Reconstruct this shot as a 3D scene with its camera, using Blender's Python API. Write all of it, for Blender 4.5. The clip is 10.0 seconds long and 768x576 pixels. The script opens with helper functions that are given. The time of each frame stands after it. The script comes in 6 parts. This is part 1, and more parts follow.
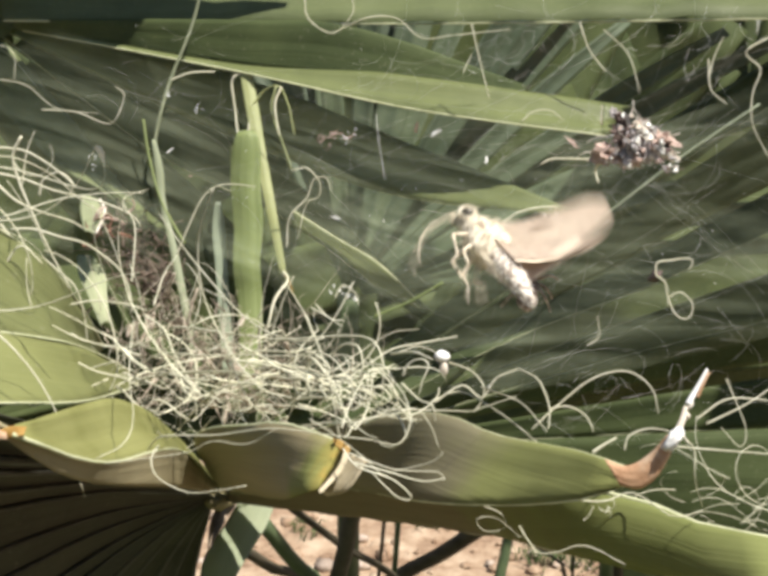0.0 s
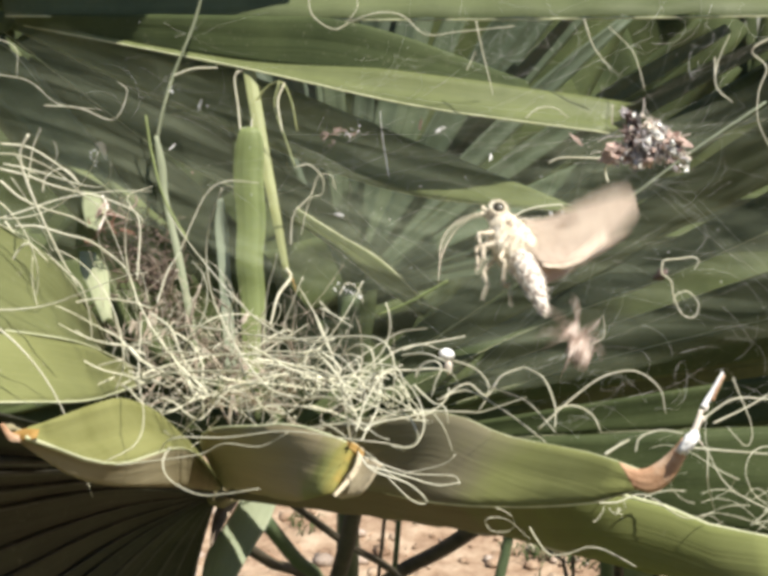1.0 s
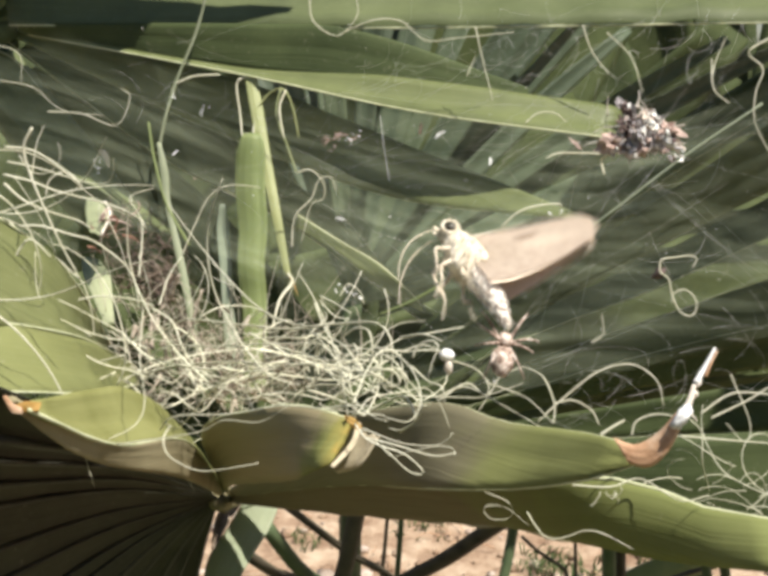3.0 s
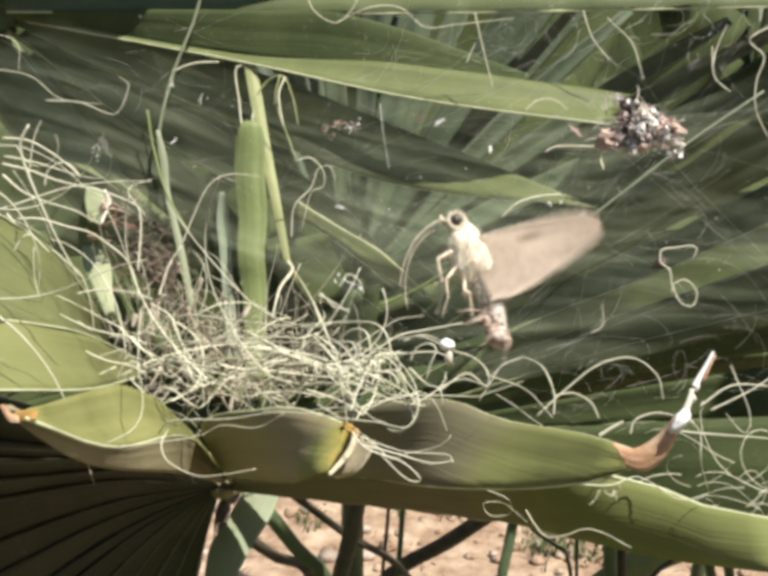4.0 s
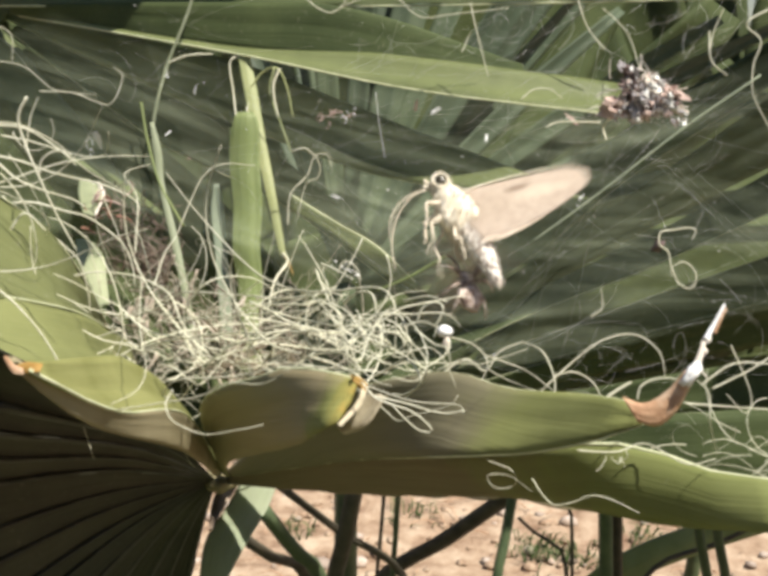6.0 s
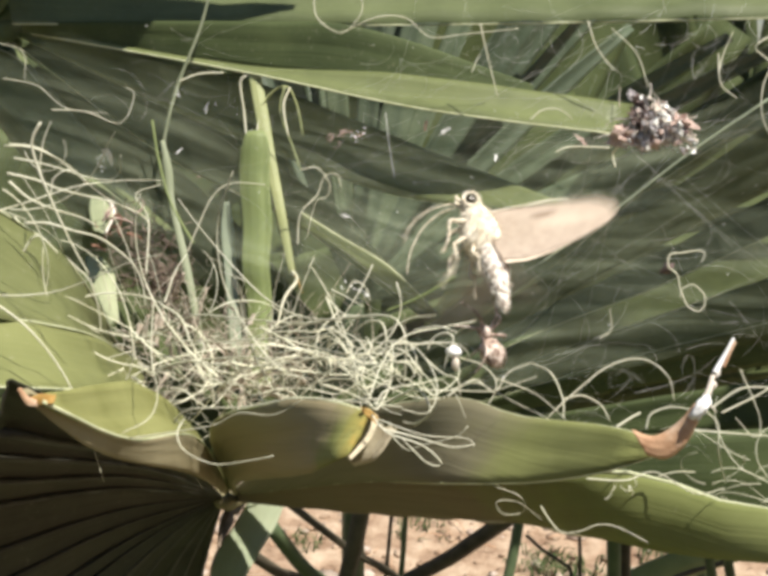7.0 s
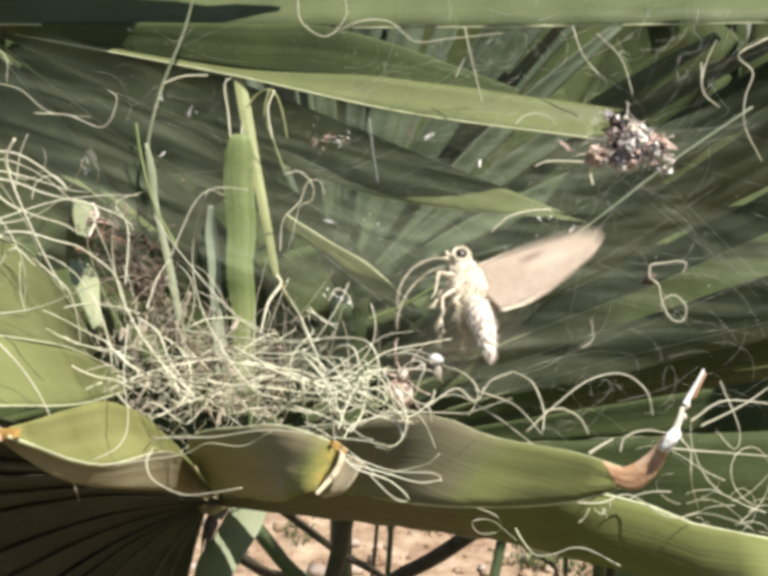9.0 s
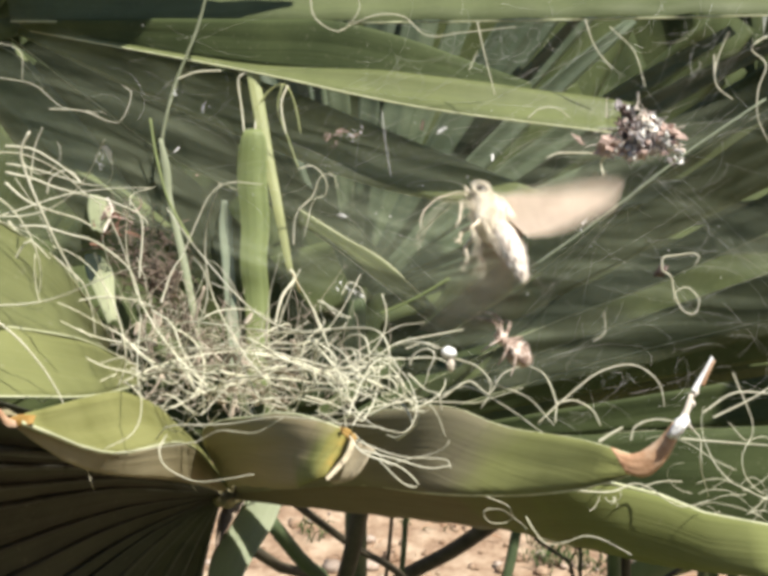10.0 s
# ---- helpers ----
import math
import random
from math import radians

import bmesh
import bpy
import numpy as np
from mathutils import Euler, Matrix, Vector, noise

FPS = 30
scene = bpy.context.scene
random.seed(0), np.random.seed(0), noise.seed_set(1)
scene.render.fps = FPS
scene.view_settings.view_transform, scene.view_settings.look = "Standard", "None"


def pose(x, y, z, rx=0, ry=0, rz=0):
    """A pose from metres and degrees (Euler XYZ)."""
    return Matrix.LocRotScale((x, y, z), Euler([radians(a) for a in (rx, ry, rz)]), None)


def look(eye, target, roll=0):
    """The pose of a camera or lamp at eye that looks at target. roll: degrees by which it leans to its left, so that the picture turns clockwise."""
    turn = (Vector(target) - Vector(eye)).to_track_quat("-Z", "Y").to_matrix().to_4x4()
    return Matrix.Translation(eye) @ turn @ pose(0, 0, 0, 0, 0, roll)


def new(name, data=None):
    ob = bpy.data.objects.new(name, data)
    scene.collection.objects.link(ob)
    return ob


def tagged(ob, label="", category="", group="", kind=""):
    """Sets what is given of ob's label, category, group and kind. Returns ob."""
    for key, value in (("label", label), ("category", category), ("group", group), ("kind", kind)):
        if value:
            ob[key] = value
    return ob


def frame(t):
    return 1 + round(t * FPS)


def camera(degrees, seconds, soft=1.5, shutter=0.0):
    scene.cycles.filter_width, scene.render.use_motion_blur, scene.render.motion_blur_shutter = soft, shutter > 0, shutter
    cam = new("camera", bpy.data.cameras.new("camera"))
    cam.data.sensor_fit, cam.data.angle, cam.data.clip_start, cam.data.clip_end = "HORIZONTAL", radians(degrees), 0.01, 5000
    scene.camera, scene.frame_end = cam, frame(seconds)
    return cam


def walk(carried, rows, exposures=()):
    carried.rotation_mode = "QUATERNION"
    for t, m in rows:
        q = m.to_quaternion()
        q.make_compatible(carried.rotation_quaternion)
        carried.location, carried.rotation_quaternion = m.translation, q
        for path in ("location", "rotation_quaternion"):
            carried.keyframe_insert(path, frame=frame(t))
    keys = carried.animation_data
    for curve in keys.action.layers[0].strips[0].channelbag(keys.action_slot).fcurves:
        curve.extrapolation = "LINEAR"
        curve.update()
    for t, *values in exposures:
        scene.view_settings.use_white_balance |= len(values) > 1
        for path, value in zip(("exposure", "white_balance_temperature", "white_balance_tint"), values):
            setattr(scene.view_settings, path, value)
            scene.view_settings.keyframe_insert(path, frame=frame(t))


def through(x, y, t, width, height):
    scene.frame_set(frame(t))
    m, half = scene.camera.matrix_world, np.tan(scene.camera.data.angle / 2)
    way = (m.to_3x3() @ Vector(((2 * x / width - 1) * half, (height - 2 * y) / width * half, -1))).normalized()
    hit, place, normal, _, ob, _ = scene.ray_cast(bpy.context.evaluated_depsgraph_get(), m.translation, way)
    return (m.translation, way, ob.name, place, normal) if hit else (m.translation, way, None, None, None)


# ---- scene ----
cam = camera(39.0, 10.0, soft=4.1, shutter=0.8)
# seconds, place in metres, turn in degrees: a hand-held phone that sinks and rises by a centimetre
PATH = [
    (0, 0.00079, -0.17969, 0.62045, 77.693, 0.147, 0.513),
    (0.5, -0.00014, -0.17939, 0.62108, 77.512, -0.049, 0.016),
    (1, -0.00053, -0.17912, 0.62094, 77.408, 0.002, 0.415),
    (1.5, -0.00039, -0.17927, 0.62084, 77.514, 0.114, 0.475),
    (2, 0.00027, -0.17946, 0.62047, 77.685, 0.229, 0.682),
    (2.5, 0.00125, -0.18030, 0.61917, 78.070, 0.334, 0.882),
    (2.7, 0.00034, -0.18095, 0.61768, 78.422, 0.041, 0.637),
    (3.8, -0.00029, -0.18125, 0.61987, 77.523, 0.426, 0.232),
    (4, 0.00034, -0.18041, 0.62000, 77.262, 0.364, 0.596),
    (4.5, 0.00075, -0.18222, 0.61538, 78.429, 0.614, 0.495),
    (5, 0.00027, -0.18182, 0.61374, 78.036, 0.709, 0.486),
    (5.5, 0.00006, -0.18177, 0.61202, 78.692, 0.771, 0.504),
    (6, -0.00117, -0.18043, 0.61536, 77.795, 0.465, 0.016),
    (6.2, -0.00170, -0.18179, 0.61556, 78.510, 0.438, 0.256),
    (7.3, -0.00083, -0.18042, 0.61743, 78.389, 0.328, 0.517),
    (7.5, -0.00021, -0.18048, 0.61684, 78.485, 0.474, 0.537),
    (8, -0.00079, -0.17926, 0.62126, 77.653, -0.091, -0.295),
    (8.5, 0.00003, -0.17944, 0.62047, 77.985, -0.042, -0.167),
    (9, 0.00042, -0.17959, 0.62014, 77.942, 0.121, 0.077),
    (9.5, 0.00064, -0.17983, 0.61973, 78.014, 0.347, 0.836),
    (10, 0.00085, -0.18037, 0.61956, 77.794, 0.403, 0.829),
]
walk(cam, [(r[0], pose(*r[1:])) for r in PATH], exposures=[(0.0, 0.79, 6550, 10), (10.0, 0.79, 6550, 10)])

# ---- light: high sun, from behind the camera's right, open sky ----
SUN = Vector((0.34, -0.34, 0.875)).normalized()
world = bpy.data.worlds.new("sky")
scene.world = world
world.use_nodes = True
sky = world.node_tree.nodes.new("ShaderNodeTexSky")
sky.sky_type, sky.sun_disc = "NISHITA", False
sky.sun_elevation = math.asin(SUN.z)
sky.sun_rotation = math.atan2(SUN.x, SUN.y)
world.node_tree.links.new(sky.outputs[0], world.node_tree.nodes["Background"].inputs[0])
world.node_tree.nodes["Background"].inputs[1].default_value = 0.06
sun = new("sun", bpy.data.lights.new("sun", "SUN"))
sun.data.energy, sun.data.angle, sun.data.color = 5.0, radians(0.6), (1.0, 0.95, 0.86)
sun.matrix_world = look(SUN * 5, (0, 0, 0))


# ---- materials ----
def material(name, rough=0.6, spec=0.4):
    m = bpy.data.materials.new(name)
    m.use_nodes = True
    t = m.node_tree
    b = t.nodes["Principled BSDF"]
    b.inputs["Roughness"].default_value = rough
    b.inputs["Specular IOR Level"].default_value = spec
    return m, t, b


def node(t, kind, **values):
    n = t.nodes.new(kind)
    for key, value in values.items():
        n.inputs[key.replace("_", " ")].default_value = value
    return n


def ramp(t, fac, stops):
    r = t.nodes.new("ShaderNodeValToRGB")
    while len(r.color_ramp.elements) < len(stops):
        r.color_ramp.elements.new(0.5)
    for e, (at, c) in zip(r.color_ramp.elements, stops):
        e.position, e.color = at, (*c, 1)
    t.links.new(fac, r.inputs[0])
    return r.outputs[0]


def mixed(t, fac, a, b, kind="MIX"):
    m = t.nodes.new("ShaderNodeMix")
    m.data_type, m.blend_type = "RGBA", kind
    for sock, v in ((m.inputs[0], fac), (m.inputs[6], a), (m.inputs[7], b)):
        if hasattr(v, "links"):
            t.links.new(v, sock)
        elif isinstance(v, tuple):
            sock.default_value = (*v, 1)
        else:
            sock.default_value = v
    return m.outputs[2]


def bump(t, b, height, strength=0.3, distance=0.0003):
    n = node(t, "ShaderNodeBump", Strength=strength, Distance=distance)
    t.links.new(height, n.inputs["Height"])
    t.links.new(n.outputs[0], b.inputs["Normal"])


def mottled(name, stops, scale=400.0, rough=0.7, spec=0.3, relief=0.4, depth=0.0003, detail=5.0, island=0.0):
    """A material whose colour follows a noise of that scale, with relief to match."""
    m, t, b = material(name, rough, spec)
    co = t.nodes.new("ShaderNodeTexCoord")
    n = node(t, "ShaderNodeTexNoise", Scale=scale, Detail=detail, Roughness=0.65)
    t.links.new(co.outputs["Object"], n.inputs["Vector"])
    col = ramp(t, n.outputs[0], stops)
    if island:
        g = t.nodes.new("ShaderNodeNewGeometry")
        tone = ramp(t, g.outputs["Random Per Island"], [(0, (1 - island,) * 3), (1, (1, 1, 1))])
        col = mixed(t, 1.0, col, tone, "MULTIPLY")
    t.links.new(col, b.inputs["Base Color"])
    bump(t, b, n.outputs[0], relief, depth)
    return m


def leaf(name, dark, light, margin=(0.30, 0.33, 0.12), through=0.25, vein=1500.0, rough=0.5, dust=0.15, spec=0.35, base=None, tip=None, dry=((0.10, 0.085, 0.05), (0.17, 0.15, 0.09))):
    """Palm leaf: fine veins along the blade, blotches, dust, and light that passes through."""
    m, t, b = material(name, rough, spec)
    uv = t.nodes.new("ShaderNodeUVMap")
    sep = t.nodes.new("ShaderNodeSeparateXYZ")
    t.links.new(uv.outputs[0], sep.inputs[0])
    co = t.nodes.new("ShaderNodeTexCoord")
    info = t.nodes.new("ShaderNodeObjectInfo")
    map_ = t.nodes.new("ShaderNodeMapping")
    map_.inputs["Scale"].default_value = (vein, 14.0, 1.0)
    t.links.new(uv.outputs[0], map_.inputs[0])
    lines = node(t, "ShaderNodeTexNoise", Scale=1.0, Detail=3.0, Roughness=0.6)
    t.links.new(map_.outputs[0], lines.inputs["Vector"])
    blot = node(t, "ShaderNodeTexNoise", Scale=55.0, Detail=4.0, Roughness=0.6)
    t.links.new(co.outputs["Object"], blot.inputs["Vector"])
    fleck = node(t, "ShaderNodeTexNoise", Scale=900.0, Detail=3.0, Roughness=0.7)
    t.links.new(co.outputs["Object"], fleck.inputs["Vector"])
    col = mixed(t, ramp(t, blot.outputs[0], [(0.3, (0, 0, 0)), (0.7, (1, 1, 1))]), dark, light)
    col = mixed(t, ramp(t, lines.outputs[0], [(0.35, (0, 0, 0)), (0.75, (0.55, 0.55, 0.55))]), col, light)
    if base:
        # dried, tan leaf base, its brown partly standing for shade, that turns green along the blade (metres from the
        # hub)
        fade = t.nodes.new("ShaderNodeMapRange")
        fade.inputs["From Min"].default_value, fade.inputs["From Max"].default_value = base
        rough_v = t.nodes.new("ShaderNodeMath")
        rough_v.operation = "MULTIPLY_ADD"
        rough_v.inputs[1].default_value = 0.05
        t.links.new(blot.outputs[0], rough_v.inputs[0])
        t.links.new(sep.outputs[1], rough_v.inputs[2])
        t.links.new(rough_v.outputs[0], fade.inputs["Value"])
        col = mixed(t, fade.outputs[0], mixed(t, lines.outputs[0], *dry), col)
    if tip:
        # dried end: yellow, then orange, then brown (metres from the hub)
        end = t.nodes.new("ShaderNodeMapRange")
        end.inputs["From Min"].default_value, end.inputs["From Max"].default_value = tip
        sway = t.nodes.new("ShaderNodeMath")
        sway.operation = "MULTIPLY_ADD"
        sway.inputs[1].default_value = 0.009
        edge = node(t, "ShaderNodeTexNoise", Scale=420.0, Detail=4.0, Roughness=0.6)
        t.links.new(co.outputs["Object"], edge.inputs["Vector"])
        t.links.new(edge.outputs[0], sway.inputs[0])
        t.links.new(sep.outputs[1], sway.inputs[2])
        t.links.new(sway.outputs[0], end.inputs["Value"])
        col = mixed(t, ramp(t, end.outputs[0], [(0.1, (0, 0, 0)), (0.5, (1, 1, 1))]), col, ramp(t, end.outputs[0], [(0.35, (0.23, 0.19, 0.055)), (0.6, (0.38, 0.2, 0.05)), (0.95, (0.36, 0.2, 0.11))]))
    tone = ramp(t, info.outputs["Random"], [(0, (0.8, 0.82, 0.85)), (1, (1.1, 1.08, 1.0))])
    col = mixed(t, 1.0, col, tone, "MULTIPLY")
    col = mixed(t, ramp(t, fleck.outputs[0], [(0.62, (0, 0, 0)), (0.8, (dust * 2,) * 3)]), col, (0.45, 0.42, 0.33))
    t.links.new(col, b.inputs["Base Color"])
    bump(t, b, lines.outputs[0], 0.35, 0.0004)
    tr = t.nodes.new("ShaderNodeBsdfTranslucent")
    t.links.new(mixed(t, 1.0, col, (1.2, 1.35, 0.6), "MULTIPLY"), tr.inputs[0])
    mix = t.nodes.new("ShaderNodeMixShader")
    mix.inputs[0].default_value = through
    t.links.new(b.outputs[0], mix.inputs[1])
    t.links.new(tr.outputs[0], mix.inputs[2])
    t.links.new(mix.outputs[0], t.nodes["Material Output"].inputs[0])
    return m


LEAF = leaf("palm_leaf_green", (0.092, 0.114, 0.044), (0.175, 0.203, 0.085))
# darker copy of the leaf green, with shade put into the colour
LEAF_SHADED = leaf("palm_leaf_shaded", (0.046, 0.062, 0.026), (0.088, 0.11, 0.045), through=0.12, dust=0.2, rough=0.7, spec=0.12)
LEAF_FRONT = leaf("palm_leaf_front", (0.16, 0.165, 0.055), (0.26, 0.265, 0.11), through=0.06, dust=0.06, vein=900.0, rough=0.75, spec=0.08)
LEAF_BASED = leaf("palm_leaf_tan_base", (0.165, 0.175, 0.058), (0.25, 0.262, 0.098), through=0.08, dust=0.06, vein=900.0, rough=0.75, spec=0.08, base=(0.172, 0.192), tip=(0.189, 0.199), dry=((0.17, 0.15, 0.09), (0.26, 0.235, 0.145)))
LEAF_MID = leaf("palm_leaf_orange_corner", (0.13, 0.14, 0.048), (0.205, 0.218, 0.085), through=0.08, dust=0.06, vein=900.0, rough=0.75, spec=0.08, base=(0.1995, 0.2045), tip=(0.1868, 0.2020), dry=((0.19, 0.165, 0.1), (0.29, 0.25, 0.16)))
LEAF_LOW = leaf("palm_leaf_brown_base", (0.125, 0.145, 0.05), (0.2, 0.222, 0.088), through=0.08, dust=0.06, vein=900.0, rough=0.75, spec=0.08, base=(0.16, 0.186), dry=((0.13, 0.1, 0.065), (0.22, 0.18, 0.12)))
LEAF_FAR = leaf("palm_leaf_far", (0.058, 0.08, 0.048), (0.118, 0.152, 0.096), through=0.2)
MARGIN = mottled("pale_leaf_margin", [(0.3, (0.40, 0.42, 0.24)), (0.7, (0.56, 0.57, 0.38))], 300)
STRIP = leaf("pale_strip", (0.17, 0.22, 0.08), (0.27, 0.32, 0.14), through=0.3, dust=0.1)
PALE = leaf("pale_dry_leaf", (0.31, 0.345, 0.2), (0.45, 0.475, 0.32), through=0.3, dust=0.1)
YELLOW = leaf("yellow_strip", (0.27, 0.3, 0.13), (0.4, 0.42, 0.21), through=0.2, dust=0.1)
BROWN = mottled("dried_brown_tip", [(0.25, (0.24, 0.12, 0.06)), (0.5, (0.44, 0.27, 0.16)), (0.75, (0.6, 0.47, 0.35))], 420, relief=0.8)
ORANGE = mottled("orange_edge", [(0.3, (0.26, 0.14, 0.035)), (0.7, (0.36, 0.24, 0.07))], 300)
BLEACHED = mottled("bleached_spine", [(0.3, (0.55, 0.47, 0.38)), (0.7, (0.8, 0.76, 0.68))], 500)
FIBRE = mottled("pale_fibre", [(0.3, (0.64, 0.62, 0.43)), (0.7, (0.85, 0.83, 0.66))], 150, rough=0.6, island=0.4)
SHRED = mottled("dry_shred", [(0.3, (0.4, 0.33, 0.25)), (0.7, (0.64, 0.55, 0.44))], 260, rough=0.9, spec=0.1, island=0.5)
FUZZ = mottled("tan_fuzz", [(0.3, (0.48, 0.41, 0.3)), (0.7, (0.74, 0.66, 0.52))], 300, rough=0.85, island=0.55)
HUSK = mottled("grey_brown_husk", [(0.3, (0.24, 0.21, 0.21)), (0.5, (0.46, 0.42, 0.42)), (0.7, (0.82, 0.79, 0.78))], 900, island=0.4)
DARK_HUSK = mottled("dark_husk", [(0.3, (0.06, 0.042, 0.038)), (0.7, (0.19, 0.135, 0.12))], 1200)
PINK_HUSK = mottled("pinkish_husk", [(0.3, (0.3, 0.2, 0.17)), (0.7, (0.58, 0.45, 0.38))], 1200)
RUST = mottled("rust_brown_fibre", [(0.3, (0.13, 0.055, 0.035)), (0.7, (0.3, 0.16, 0.11))], 600)
RUST_FUZZ = mottled("rust_and_pink_fuzz", [(0.3, (0.13, 0.085, 0.06)), (0.5, (0.25, 0.185, 0.145)), (0.7, (0.38, 0.31, 0.25))], 500, rough=0.85, island=0.6)
TAN = leaf("tan_underside", (0.24, 0.205, 0.115), (0.35, 0.305, 0.185), through=0.06, dust=0.1, rough=0.8, spec=0.08)
# leaf colour darkened to stand for the shade under the front leaf
UNDER_SHADED = leaf("palm_leaf_shaded_underside", (0.032, 0.032, 0.022), (0.062, 0.062, 0.044), through=0.02, dust=0.15, rough=0.7, spec=0.15)
PALE_DRY = mottled("cream_torn_edge", [(0.3, (0.3, 0.25, 0.16)), (0.7, (0.52, 0.46, 0.33))], 700)
# rib colour darkened with it, a little lighter as light on the ridges
RIB = mottled("shaded_rib", [(0.3, (0.036, 0.035, 0.026)), (0.7, (0.068, 0.066, 0.05))], 200)
LEAF_LEFT = leaf("palm_leaf_grey_green", (0.145, 0.16, 0.062), (0.235, 0.25, 0.105), through=0.2, dust=0.2)
PINKISH = mottled("pinkish_dry_base", [(0.3, (0.2, 0.15, 0.11)), (0.7, (0.38, 0.3, 0.23))], 300)
GREY_BLADE = leaf("grey_green_blade", (0.3, 0.35, 0.25), (0.4, 0.44, 0.33), through=0.3, dust=0.15)
GREY_THREAD = mottled("grey_green_thread", [(0.3, (0.13, 0.15, 0.09)), (0.7, (0.24, 0.26, 0.17))], 200)
STALK = mottled("dark_stalk", [(0.3, (0.035, 0.03, 0.02)), (0.7, (0.1, 0.085, 0.055))], 120)
STALK_GREEN = mottled("green_stalk", [(0.3, (0.05, 0.075, 0.035)), (0.7, (0.10, 0.13, 0.06))], 120)
SAND = mottled("sandy_soil", [(0.32, (0.18, 0.11, 0.07)), (0.5, (0.33, 0.235, 0.16)), (0.66, (0.47, 0.365, 0.265))], 22, rough=0.95, spec=0.1, relief=0.8, depth=0.01, detail=10)
PEBBLE = mottled("pebble", [(0.3, (0.3, 0.22, 0.16)), (0.7, (0.6, 0.5, 0.42))], 90, island=0.4)
WEED = mottled("small_weed", [(0.3, (0.06, 0.11, 0.03)), (0.7, (0.14, 0.2, 0.07))], 200, island=0.4)
SILK = mottled("silk", [(0.3, (0.6, 0.6, 0.56)), (0.7, (0.8, 0.8, 0.76))], 300, rough=0.35, spec=0.6)


def veil():
    """Dusty silk: mostly see-through, denser in streaks."""
    m, t, b = material("silk_veil", 0.8, 0.2)
    b.inputs["Base Color"].default_value = (0.54, 0.6, 0.41, 1)
    uv = t.nodes.new("ShaderNodeUVMap")
    parts = []
    for scale, turn in (((240, 16, 1), 0.25), ((190, 22, 1), -0.5), ((30, 14, 1), 0.1)):
        far = t.nodes.new("ShaderNodeMapping")
        far.inputs["Scale"].default_value = scale
        far.inputs["Rotation"].default_value = (0, 0, turn)
        t.links.new(uv.outputs[0], far.inputs[0])
        n = node(t, "ShaderNodeTexNoise", Scale=1.0, Detail=5.0, Roughness=0.6)
        t.links.new(far.outputs[0], n.inputs["Vector"])
        parts.append(n.outputs[0])
    streaks = mixed(t, 1.0, ramp(t, parts[0], [(0.42, (0.05,) * 3), (0.72, (0.5,) * 3)]), ramp(t, parts[1], [(0.45, (0.02,) * 3), (0.75, (0.4,) * 3)]), "ADD")
    dense = mixed(t, 1.0, streaks, ramp(t, parts[2], [(0.38, (0.022,) * 3), (0.54, (0.085,) * 3), (0.75, (0.32,) * 3)]), "MULTIPLY")
    clear = t.nodes.new("ShaderNodeBsdfTransparent")
    mix = t.nodes.new("ShaderNodeMixShader")
    t.links.new(dense, mix.inputs[0])
    t.links.new(clear.outputs[0], mix.inputs[1])
    t.links.new(b.outputs[0], mix.inputs[2])
    t.links.new(mix.outputs[0], t.nodes["Material Output"].inputs[0])
    return m


VEIL = veil()
WHITE = mottled("white_egg_case", [(0.3, (0.7, 0.7, 0.68)), (0.7, (0.85, 0.85, 0.83))], 900)
FUR = mottled("cream_fur", [(0.3, (0.53, 0.45, 0.31)), (0.5, (0.69, 0.62, 0.49)), (0.72, (0.8, 0.75, 0.66))], 700, rough=0.95, spec=0.1, relief=0.8)
ABDOMEN = mottled("speckled_abdomen", [(0.36, (0.3, 0.22, 0.17)), (0.44, (0.58, 0.5, 0.42)), (0.56, (0.82, 0.77, 0.7))], 1300, rough=0.9, relief=0.8)
EYE = mottled("dark_eye", [(0.3, (0.02, 0.018, 0.012)), (0.7, (0.06, 0.05, 0.03))], 3000, rough=0.25, spec=0.6)
LEG = mottled("cream_leg", [(0.3, (0.5, 0.42, 0.3)), (0.7, (0.75, 0.68, 0.55))], 900)
SPIDER = mottled("mottled_spider", [(0.36, (0.14, 0.09, 0.07)), (0.47, (0.34, 0.25, 0.2)), (0.6, (0.66, 0.57, 0.5))], 1100, relief=0.6)


